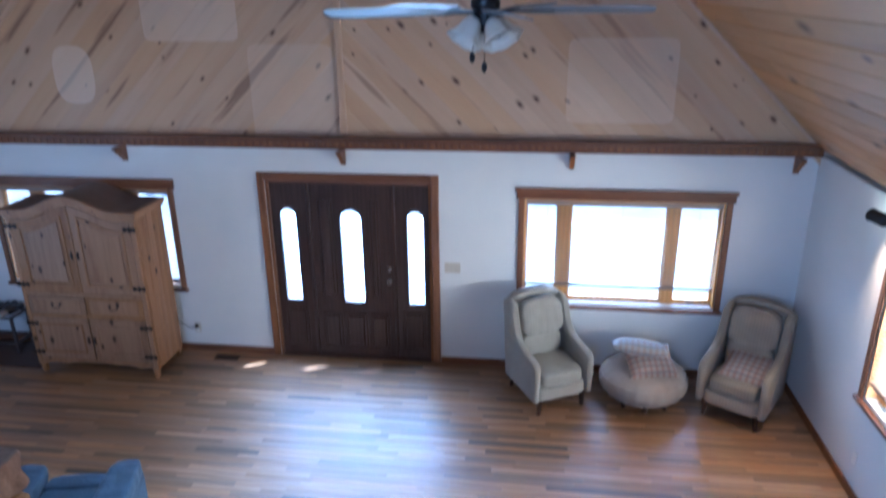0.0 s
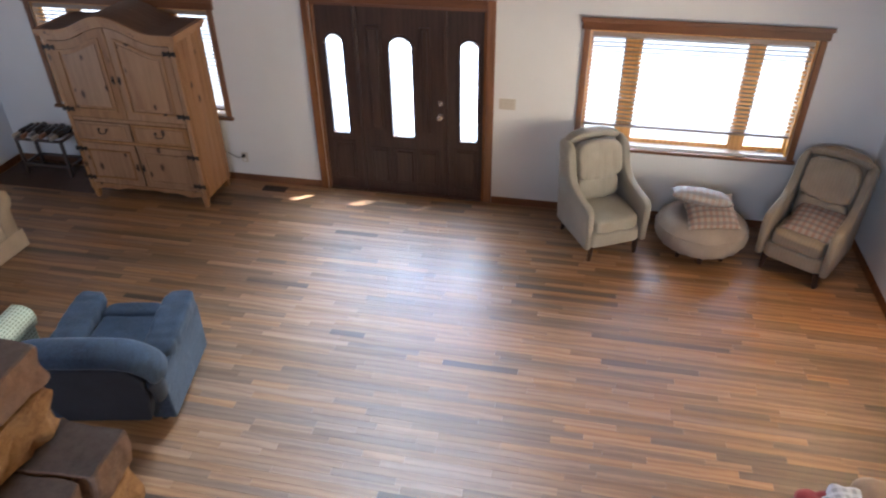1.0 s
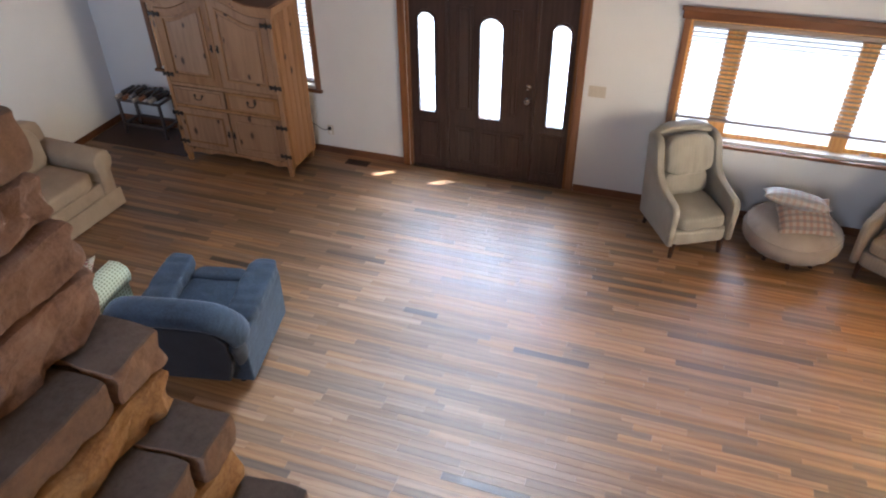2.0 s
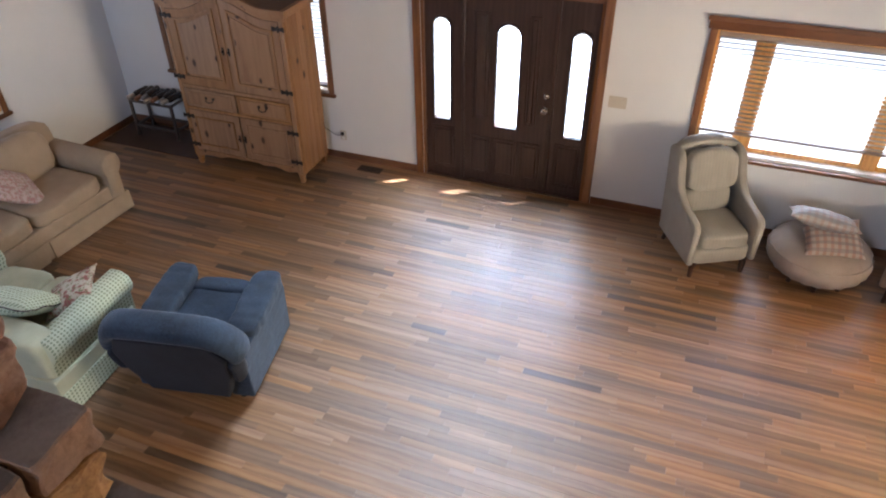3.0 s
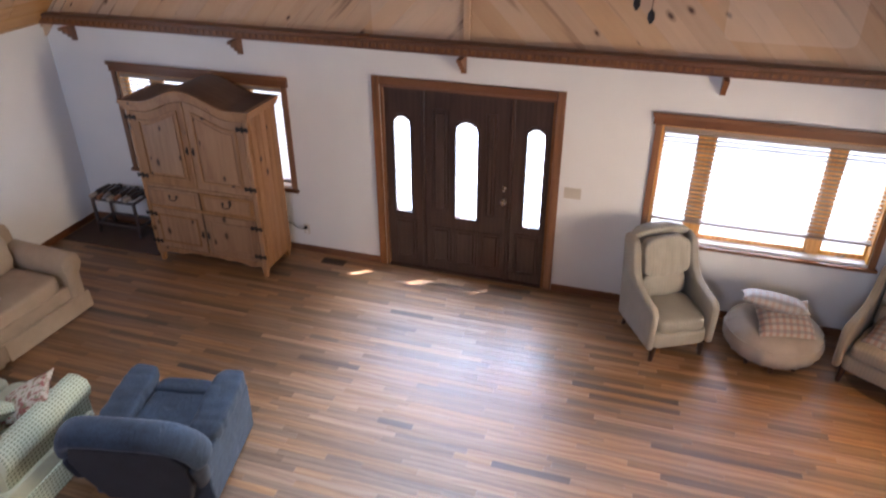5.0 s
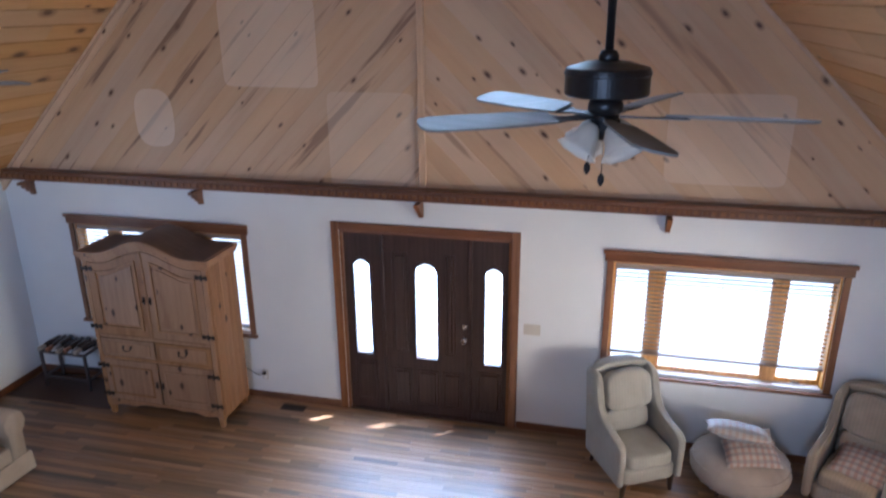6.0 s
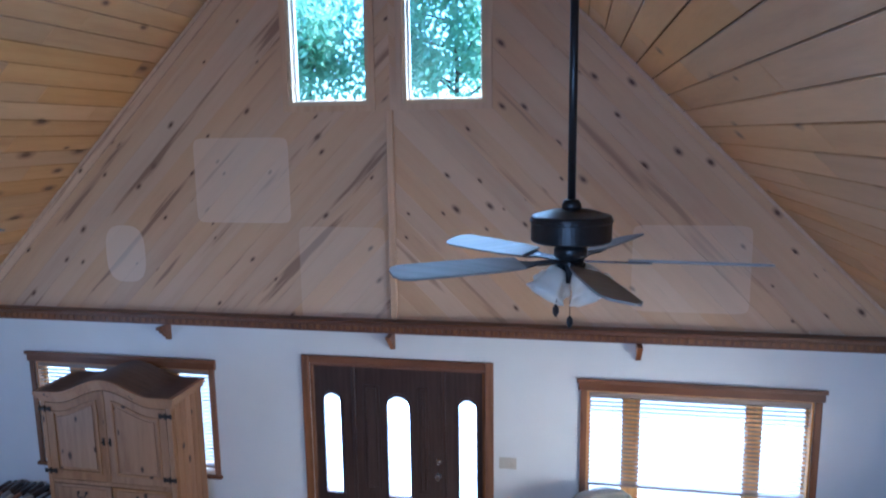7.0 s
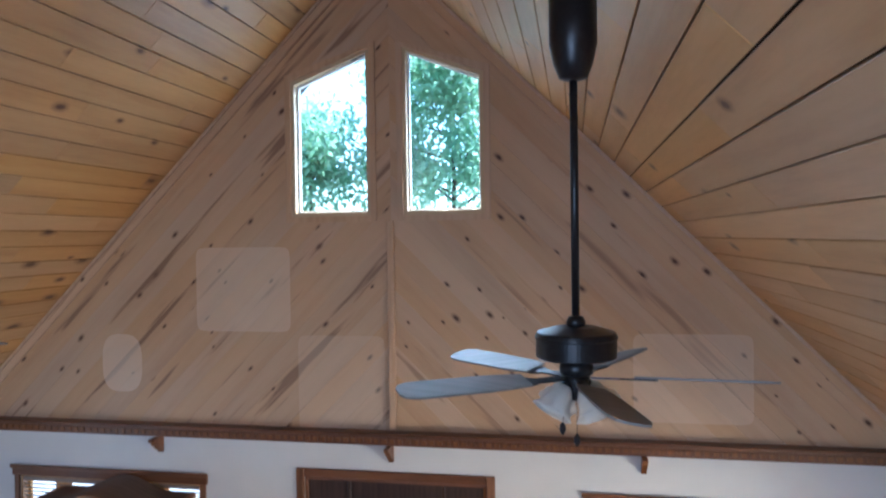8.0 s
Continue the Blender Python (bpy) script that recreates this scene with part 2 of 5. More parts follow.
def stone_mat(name, a, b, c, scale=6.0, rough=0.85, broken=None):
    m, nt, ns, ln, bs = nodes_of(name)
    rnd = ns.new("ShaderNodeObjectInfo").outputs["Random"]
    v = coords(nt, (0, 0, 0), (1, 1, 1), rnd)
    n1, n2 = tex_noise(nt, v, scale, 6, 0.65), tex_noise(nt, v, scale * 8, 5, 0.7)
    f = math_node(nt, "ADD", math_node(nt, "MULTIPLY", n1, 0.65), math_node(nt, "MULTIPLY", n2, 0.35))
    col = ramp(nt, f, [(0.32, c), (0.5, b), (0.68, a)])
    if broken:
        sp = ns.new("ShaderNodeSeparateXYZ")
        ln.new(ns.new("ShaderNodeNewGeometry").outputs["True Normal"], sp.inputs[0])
        face = ramp(nt, math_node(nt, "ADD", sp.outputs[2], math_node(nt, "MULTIPLY", math_node(nt, "SUBTRACT", n2, 0.5), 0.8)), [(0.55, (1, 1, 1)), (0.85, (0, 0, 0))])
        col = mixc(nt, face, col, ramp(nt, f, [(0.32, tuple(x * 0.45 for x in broken)), (0.68, broken)]))
    hsv = ns.new("ShaderNodeHueSaturation")
    ln.new(math_node(nt, "ADD", 0.82, math_node(nt, "MULTIPLY", rnd, 0.36)), hsv.inputs["Value"])
    ln.new(col, hsv.inputs["Color"])
    ln.new(hsv.outputs[0], bs.inputs["Base Color"])
    bs.inputs["Roughness"].default_value = rough
    bump(nt, bs, f, 0.7, 0.010)
    return m


def metal(name, col, rough=0.4, metallic=1.0):
    m, nt, ns, ln, bs = nodes_of(name)
    n = tex_noise(nt, coords(nt), 40.0, 4)
    ln.new(ramp(nt, n, [(0.3, tuple(c * 0.8 for c in col)), (0.7, col)]), bs.inputs["Base Color"])
    ln.new(math_node(nt, "ADD", rough - 0.1, math_node(nt, "MULTIPLY", n, 0.2)), bs.inputs["Roughness"])
    bs.inputs["Metallic"].default_value = metallic
    return m


def glass_mat(name, col=(1, 1, 1), rough=0.0):
    m, nt, ns, ln, bs = nodes_of(name)
    bs.inputs["Base Color"].default_value = (*col, 1)
    bs.inputs["Roughness"].default_value = rough
    bs.inputs["Transmission Weight"].default_value = 1.0
    bs.inputs["IOR"].default_value = 1.45
    return m


M_WALL = paint("wall_paint", (0.72, 0.71, 0.70), 0.7, 90.0, 0.03)
OAK = ((0.290, 0.165, 0.078), (0.248, 0.133, 0.059), (0.180, 0.090, 0.038))
OAK_LOOK = dict(long=0.22, grain=20.0, rough=0.48, vary=0.66, coat=0.72, wave=0.30, few_dark=0.55)
M_OAK = wood("oak_floor", *OAK, (0, 0, 0), **OAK_LOOK)
M_OAK_I = wood("oak_floor_far", *OAK, (0, 0, 0), source="island", **OAK_LOOK)
PINE = ((0.60, 0.42, 0.268), (0.545, 0.37, 0.23), (0.465, 0.30, 0.178))
PINE_C = ((0.60, 0.37, 0.165), (0.53, 0.31, 0.125), (0.42, 0.225, 0.08))
M_PINE_CEIL = wood("pine_ceiling", *PINE_C, (0, 0, 90), 0.10, 16.0, 0.42, 0.06, vary=0.2, source="island", coat=0.15, knot_scale=3.2, across="y", wave=0.04, knot_col=(0.10, 0.04, 0.014), knot_edge=2.0)
GABLE_LOOK = dict(long=0.08, grain=12.0, rough=0.5, knots=0.05, vary=0.07, knot_scale=4.0, wave=0.02, fade=faded_patches, knot_edge=1.9, knot_long=0.5, knot_col=(0.075, 0.032, 0.016))
M_GAB_L = wood("pine_gable_a", *PINE, (0, 45, 0), streaks=(0.585, 0.64, 0.8), streak_col=(0.20, 0.115, 0.07), **GABLE_LOOK)
M_GAB_R = wood("pine_gable_b", *PINE, (0, -45, 0), streaks=(0.63, 0.69, 0.6), streak_col=(0.24, 0.14, 0.085), **GABLE_LOOK)
M_TRIM = wood("stained_trim", (0.215, 0.092, 0.037), (0.15, 0.058, 0.022), (0.07, 0.026, 0.011), (0, 0, 0), 0.15, 24.0, 0.42, vary=0.15, coat=0.1)
M_TRIM_V = wood("stained_trim_upright", (0.26, 0.115, 0.042), (0.19, 0.078, 0.028), (0.09, 0.035, 0.013), (0, 90, 0), 0.15, 24.0, 0.42, vary=0.15, coat=0.1)
M_SASH = wood("honey_sash", (0.74, 0.42, 0.14), (0.64, 0.33, 0.095), (0.42, 0.19, 0.05), (0, 90, 0), 0.15, 24.0, 0.4, vary=0.12, coat=0.2)
M_DOOR = wood("dark_door", (0.065, 0.034, 0.024), (0.042, 0.021, 0.015), (0.018, 0.009, 0.007), (0, 90, 0), 0.12, 24.0, 0.38, vary=0.1, coat=0.15)
M_ARM = wood("armoire_pine", (0.325, 0.178, 0.086), (0.265, 0.137, 0.061), (0.15, 0.068, 0.028), (0, 90, 0), 0.12, 18.0, 0.5, 0.075, vary=0.14, knot_scale=4.6, wave=0.05, knot_long=0.55, knot_edge=1.35, knot_col=(0.035, 0.014, 0.006), streaks=(0.67, 0.75, 0.7))
M_ARM_TOP = wood("armoire_roof", (0.13, 0.072, 0.04), (0.095, 0.05, 0.027), (0.05, 0.026, 0.014), (0, 0, 0), 0.15, 18.0, 0.6, vary=0.1)
M_BATTEN = wood("pine_batten", *PINE, (0, 90, 0), 0.1, 16.0, 0.5, vary=0.1)
M_BACKING = paint("dark_backing", (0.05, 0.03, 0.02), 0.9)
M_BLIND = paint("blind_slat", (0.42, 0.33, 0.235), 0.45, 40.0, 0.03)
M_SILL = paint("cream_sill", (0.74, 0.68, 0.60), 0.45, 30.0, 0.04)
M_RAIL = paint("blind_rail", (0.30, 0.22, 0.17), 0.5, 40.0, 0.05)
M_GLASS = glass_mat("window_glass")
M_GLASS_UP = glass_mat("tinted_glass", (0.86, 0.99, 1.0))
M_WHITE = paint("white_plastic", (0.78, 0.76, 0.72), 0.4, 30.0, 0.02, 0.01)
M_ALMOND = paint("almond_plastic", (0.56, 0.50, 0.42), 0.4, 30.0, 0.02, 0.01)
M_IRON = metal("black_iron", (0.045, 0.038, 0.035), 0.5, 0.7)
M_CHROME = metal("satin_nickel", (0.62, 0.60, 0.57), 0.25)
M_BRONZE = metal("fan_bronze", (0.035, 0.035, 0.04), 0.35, 0.7)


# ---- mesh helpers ----
def link(name, bm, mat, parent=None, label="", smooth=False, m=None):
    me = bpy.data.meshes.new(name)
    bmesh.ops.recalc_face_normals(bm, faces=bm.faces)
    bm.to_mesh(me)
    bm.free()
    if smooth:
        me.shade_smooth()
    me.materials.append(mat)
    ob = new(name, me)
    if m is not None:
        ob.matrix_basis = m
    if parent is not None:
        ob.parent = parent
    if label:
        ob["label"] = label
    return ob


def part(name, bm, mat, parent, label="", smooth=False):
    return link(name, bm, mat, parent, label, smooth)


def structure(ob, label="", category=""):
    return tagged(ob, label, category, kind="structure")


def thing(name, m, label, category, group=""):
    ob = new(name)
    ob.matrix_basis = m
    ob.empty_display_size = 0.1
    return tagged(ob, label, category, group)


def box(bm, x0, x1, y0, y1, z0, z1, bev=0.0, seg=1):
    r = bmesh.ops.create_cube(bm, size=1.0)
    for v in r["verts"]:
        v.co = Vector(((x0 + x1) / 2 + v.co.x * (x1 - x0), (y0 + y1) / 2 + v.co.y * (y1 - y0), (z0 + z1) / 2 + v.co.z * (z1 - z0)))
    if bev:
        es = list({e for v in r["verts"] for e in v.link_edges})
        bmesh.ops.bevel(bm, geom=es, offset=bev, segments=seg, affect="EDGES", profile=0.6)
    return bm


def B(x0, x1, y0, y1, z0, z1, bev=0.0, seg=1):
    return box(bmesh.new(), x0, x1, y0, y1, z0, z1, bev, seg)


def prism(bm, poly, fn, d0, d1):
    """Polygon in the plane, pushed from depth d0 to d1 by fn(u, v, d)."""
    a = [bm.verts.new(fn(u, v, d0)) for u, v in poly]
    b = [bm.verts.new(fn(u, v, d1)) for u, v in poly]
    n = len(poly)
    bm.faces.new(a)
    bm.faces.new(b[::-1])
    for i in range(n):
        bm.faces.new((a[i], b[i], b[(i + 1) % n], a[(i + 1) % n]))
    return bm


def XZ(u, v, d):
    return (u, d, v)


def YZ(u, v, d):
    return (d, u, v)


def clip_poly(poly, a, b, c):
    """Keeps the part of a convex polygon where a*u + b*v <= c."""
    out = []
    for i, p in enumerate(poly):
        q = poly[(i + 1) % len(poly)]
        dp, dq = a * p[0] + b * p[1] - c, a * q[0] + b * q[1] - c
        if dp <= 0:
            out.append(p)
        if dp * dq < 0:
            s = dp / (dp - dq)
            out.append((p[0] + s * (q[0] - p[0]), p[1] + s * (q[1] - p[1])))
    return out


def area(poly):
    return abs(sum(p[0] * q[1] - q[0] * p[1] for p, q in zip(poly, poly[1:] + poly[:1]))) / 2 if len(poly) > 2 else 0


def wall_holes(us, vs, holes, fn, d0, d1):
    """A wall from a grid, with rectangular holes through it."""
    us = sorted(set(us) | {h[i] for h in holes for i in (0, 1)})
    vs = sorted(set(vs) | {h[i] for h in holes for i in (2, 3)})
    bm = bmesh.new()
    ve = {}

    def V(i, j, k):
        if (i, j, k) not in ve:
            ve[i, j, k] = bm.verts.new(fn(us[i], vs[j], (d0, d1)[k]))
        return ve[i, j, k]

    def full(i, j):
        if not (0 <= i < len(us) - 1 and 0 <= j < len(vs) - 1):
            return False
        u, v = (us[i] + us[i + 1]) / 2, (vs[j] + vs[j + 1]) / 2
        return not any(h[0] < u < h[1] and h[2] < v < h[3] for h in holes)

    for i in range(len(us) - 1):
        for j in range(len(vs) - 1):
            if not full(i, j):
                continue
            for k in (0, 1):
                bm.faces.new((V(i, j, k), V(i + 1, j, k), V(i + 1, j + 1, k), V(i, j + 1, k)))
            for (di, dj, e) in ((-1, 0, ((i, j), (i, j + 1))), (1, 0, ((i + 1, j), (i + 1, j + 1))), (0, -1, ((i, j), (i + 1, j))), (0, 1, ((i, j + 1), (i + 1, j + 1)))):
                if not full(i + di, j + dj):
                    bm.faces.new((V(*e[0], 0), V(*e[1], 0), V(*e[1], 1), V(*e[0], 1)))
    return bm


def soft(bm, c, s, k=5.0, n=7, m=None, lump=0.0, seed=0.0, pinch=0.0, crease=0.0, fold=(30, 5, 5)):
    """A stuffed, rounded block: centre c, full size s; k: how boxy; pinch: thinner towards its edges."""
    seen = {}
    q = [2 * i / n - 1 for i in range(n + 1)]

    def P(x, y, z):
        key = (round(x, 4), round(y, 4), round(z, 4))
        if key in seen:
            return seen[key]
        f = (abs(x) ** k + abs(y) ** k + abs(z) ** k) ** (1 / k)
        p = Vector((x / f, y / f, z / f))
        if pinch:
            dome = max(0.0, (1 - x * x) * (1 - y * y)) ** 0.42
            p = Vector((x * (0.92 + 0.08 * y * y), y * (0.92 + 0.08 * x * x), z * max(1 - 1.07 * pinch, dome)))
        w = Vector((p.x * s[0] / 2, p.y * s[1] / 2, p.z * s[2] / 2))
        if lump:
            w += p.normalized() * lump * noise.noise(w * 9 + Vector((seed, seed * 2, 0)))
        if crease:
            g = noise.noise(Vector((w.x * fold[0] + seed, w.y * fold[1], w.z * fold[2])))
            w -= p.normalized() * crease * max(0.0, g + 0.1)
        w += Vector(c)
        seen[key] = bm.verts.new(m @ w if m is not None else w)
        return seen[key]

    for i in range(n):
        for j in range(n):
            a, b, c2, d = q[i], q[i + 1], q[j], q[j + 1]
            for s_ in (-1, 1):
                for f in ((lambda u, v: (u, v, s_)), (lambda u, v: (u, s_, v)), (lambda u, v: (s_, u, v))):
                    bm.faces.new((P(*f(a, c2)), P(*f(b, c2)), P(*f(b, d)), P(*f(a, d))))
    return bm


def S(c, s, **kw):
    return soft(bmesh.new(), c, s, **kw)


def lathe(bm, prof, seg=16, m=None, wob=None):
    """Turned profile of (radius, z)."""
    rings = []
    for r, z in prof:
        ring = []
        for i in range(seg):
            a = 2 * math.pi * i / seg
            rr = r * (wob(a, z) if wob else 1)
            p = Vector((rr * math.cos(a), rr * math.sin(a), z))
            ring.append(bm.verts.new(m @ p if m is not None else p))
        rings.append(ring)
    for a, b in zip(rings, rings[1:]):
        for i in range(seg):
            bm.faces.new((a[i], a[(i + 1) % seg], b[(i + 1) % seg], b[i]))
    return bm, rings


def turned(prof, seg=16, m=None, caps=True, bm=None, wob=None):
    bm = bm or bmesh.new()
    bm, rings = lathe(bm, prof, seg, m, wob)
    if caps:
        bm.faces.new(rings[0][::-1])
        bm.faces.new(rings[-1])
    return bm


def rod(bm, p, q, r0, r1=None, seg=10):
    p, q = Vector(p), Vector(q)
    d = q - p
    m = Matrix.Translation(p) @ d.to_track_quat("Z", "Y").to_matrix().to_4x4()
    return turned([(r0, 0), (r1 if r1 is not None else r0, d.length)], seg, m, True, bm)


# ---- structure ----
structure(link("ground", B(-60, 60, -60, 70, -0.30, -0.12), paint("pale_gravel", (0.25, 0.238, 0.22), 0.9, 9.0, 0.15, 0.4)), "pale sunlit gravel ground around the house", "ground")
structure(link("subfloor", B(XL, XR, YB, YF, -0.10, -0.022), M_BACKING), "dark boarding under the floor strips", "floor")

front = structure(link("wall_front", wall_holes([XL - T, XR + T], [0, 2.55], [WIN_A, WIN_B, DOOR], XZ, YF, YF + T), M_WALL), "white painted wall with the entrance door and two windows", "wall")
left = structure(link("wall_left", wall_holes([YB, YF], [0, 2.42], [SIDE], YZ, XL - T, XL), M_WALL), "white painted side wall with a window", "wall")
right = structure(link("wall_right", wall_holes([YB, YF], [0, 2.42], [SIDE], YZ, XR, XR + T), M_WALL), "white painted side wall with a window", "wall")
# the unseen upper opening is added so the fill lamp can shine in
bm = wall_holes([XL, XR], [-0.1, 2.40], [], XZ, YB - T, YB)
_h = RZ - 2.40
for p in ([(XL, 2.4), (-1.9, 2.4), (-1.9, RZ - 1.78), (XL, 2.4)][:3], [(1.7, 2.4), (XR, 2.4), (1.7, RZ - 1.82)], [(-1.9, 5.2), (1.7, 5.2), (1.7, RZ - 1.82), (RX, RZ), (-1.9, RZ - 1.78)], [(-1.9, 2.4), (1.7, 2.4), (1.7, 3.3), (-1.9, 3.3)]):
    prism(bm, p, XZ, YB - T, YB)
back = structure(link("wall_back", bm, M_WALL), "plain white end wall with an unseen upper opening added for fill light", "wall")


def roof_z(x):
    return RZ - abs(x - RX)


def win_top(x):
    return 6.17 - 0.35 * abs(x - (-0.04))


# backing of the gable in convex pieces round the two upper windows
def gable_pieces(half):
    """Convex pieces of one half of the gable above the ledge, windows left out."""
    if half < 0:
        x0, x1, w = XL, 0.0, UP_L
    else:
        x0, x1, w = 0.0, XR, UP_R
    whole = [(x0, 2.5), (x1, 2.5), (x1, roof_z(x1))] + ([(RX, RZ)] if x0 < RX < x1 else []) + [(x0, roof_z(x0))]
    out = []
    out.append(clip_poly(whole, 1, 0, w[0]))
    out.append(clip_poly(whole, -1, 0, -w[1]))
    mid = clip_poly(clip_poly(whole, 1, 0, w[1]), -1, 0, -w[0])
    out.append(clip_poly(mid, 0, 1, w[2]))
    s = -0.35 if half > 0 else 0.35
    # above the sloping head: z >= 6.17 - 0.35|x + 0.04|
    out.append(clip_poly(mid, s, -1, -(6.17 - 0.014)))
    return [p for p in out if area(p) > 1e-4]


bm = bmesh.new()
for half in (-1, 1):
    for p in gable_pieces(half):
        prism(bm, p, XZ, YF + 0.02, YF + T)
gable = structure(link("wall_gable", bm, M_BACKING), "gable wall boarded with knotty diagonal pine", "wall")

# roof slabs outside, with eaves
for nm, sx in (("roof_left", -1), ("roof_right", 1)):
    x_out = (XL - 0.75) if sx < 0 else (XR + 0.75)
    poly = [(RX, RZ + 0.06), (x_out, roof_z(x_out) + 0.06), (x_out, roof_z(x_out) + 0.28), (RX, RZ + 0.28)]
    structure(link(nm, prism(bmesh.new(), poly, XZ, YB - 0.4, YF + 1.2), M_BACKING), "dark outer roof slab with eaves", "roof")
# unseen, added so sun reaches only the foot of the door lights
structure(link("roof_porch", prism(bmesh.new(), [(YF + T, 2.62), (YF + 0.51, 2.59), (YF + 0.51, 2.67), (YF + T, 2.80)], lambda u, v, d: (d, u, v), XL - 0.6, XR + 0.6), M_BACKING), "unseen shallow roof added over the entrance front to trim the sun", "roof")


def slope_boards(sx):
    """Boards of one slope of the ceiling, running along y."""
    rng = random.Random(5 + sx)
    bm = bmesh.new()
    L = ((RX - XL) if sx < 0 else (XR - RX)) * math.sqrt(2)
    wdt, th = 0.19, 0.018
    d = Vector((sx, 0, -1)).normalized()
    nrm = Vector((-sx, 0, -1)).normalized()
    o = Vector((RX, 0, RZ))
    s = 0.0
    while s < L - 0.01:
        s1 = min(s + wdt, L)
        y = YB - rng.uniform(0, 2.5)
        while y < YF:
            y1 = y + rng.uniform(1.6, 3.6)
            a, b = max(y, YB) + 0.0022, min(y1, YF) - 0.0022
            if b - a > 0.03:
                dz = rng.uniform(-0.0008, 0.0008)
                g = 0.0042
                ch = 0.003
                vs = []
                for yy in (a, b):
                    for (ss, nn) in ((s + g, -0.01), (s + g, th - ch + dz), (s + g + ch, th + dz), (s1 - g - ch, th + dz), (s1 - g, th - ch + dz), (s1 - g, -0.01)):
                        p = o + d * ss + nrm * (nn - th)
                        vs.append(bm.verts.new((p.x, yy, p.z)))
                for i in range(5):
                    bm.faces.new((vs[i], vs[i + 1], vs[i + 7], vs[i + 6]))
                bm.faces.new(vs[:6])
                bm.faces.new(vs[6:][::-1])
            y = y1
        s = s1
    return bm


structure(link("ceiling_left", slope_boards(-1), M_PINE_CEIL), "sloping ceiling of knotty honey pine boards", "ceiling")
structure(link("ceiling_right", slope_boards(1), M_PINE_CEIL), "sloping ceiling of knotty honey pine boards", "ceiling")
bm = bmesh.new()
for sx in (-1, 1):
    xe = XL if sx < 0 else XR
    e = 0.045
    prism(bm, [(RX, RZ + e), (xe - 0.0, roof_z(xe) + e), (xe, roof_z(xe) + e + 0.012), (RX, RZ + e + 0.012)], XZ, YB, YF + T)
structure(link("ceiling_backing", bm, M_BACKING), "dark boarding behind the ceiling", "ceiling")

# ledge with a small dentil course, brackets, batten and rake trim
ledge = structure(link("trim_ledge", B(XL, XR, YF - 0.13, YF, 2.505, 2.535, 0.006), M_TRIM), "stained wooden ledge with a dentil course", "trim")
part("fascia", B(XL, XR, YF - 0.085, YF, 2.41, 2.504, 0.004), M_TRIM, ledge)
part("moulding", B(XL, XR, YF - 0.105, YF - 0.086, 2.487, 2.504, 0.004), M_TRIM, ledge)
bm = bmesh.new()
x = XL + 0.03
while x < XR - 0.05:
    box(bm, x, x + 0.045, YF - 0.097, YF - 0.086, 2.435, 2.475)
    x += 0.075
tagged(part("dentils", bm, M_TRIM_V, ledge), kind="stuff")


def bracket(x):
    prof = [(0, 0), (0.20, 0), (0.20, -0.03), (0.155, -0.035), (0.145, -0.075), (0.10, -0.085), (0.09, -0.12), (0.05, -0.13), (0.04, -0.165), (0, -0.17)]
    bm = prism(bmesh.new(), [(YF - u, 2.408 + v) for u, v in prof], YZ, x - 0.022, x + 0.022)
    return tagged(link("bracket", bm, M_TRIM_V), "small stepped wooden bracket under the ledge", "bracket", "ledge brackets")


for x in (-4.46, -2.40, -0.03, 2.26, 4.34):
    bracket(x)

structure(link("trim_batten", B(-0.035, 0.03, YF - 0.045, YF - 0.006, 2.54, UP_L[2] - 0.05, 0.006), M_BATTEN), "upright pine batten down the middle of the gable", "trim")
for nm, sx in (("trim_rake_left", -1), ("trim_rake_right", 1)):
    xe = XL if sx < 0 else XR
    w = 0.10
    poly = [(RX, RZ - 0.004), (xe, roof_z(xe) - 0.004), (xe, roof_z(xe) - w * 1.414), (RX, RZ - w * 1.414)]
    structure(link(nm, prism(bmesh.new(), poly, XZ, YF - 0.035, YF - 0.002), M_GAB_L if sx < 0 else M_GAB_R), "pine trim board along the slope of the gable", "trim")
    q = 0.022
    poly = [(RX, RZ - 0.003), (xe, roof_z(xe) - 0.003), (xe, roof_z(xe) - q * 1.8), (RX, RZ - q * 1.8)]
    structure(link(nm.replace("rake", "cove"), prism(bmesh.new(), poly, XZ, YF - 0.058, YF - 0.036), M_BATTEN), "thin pine cove strip under the ceiling", "trim")

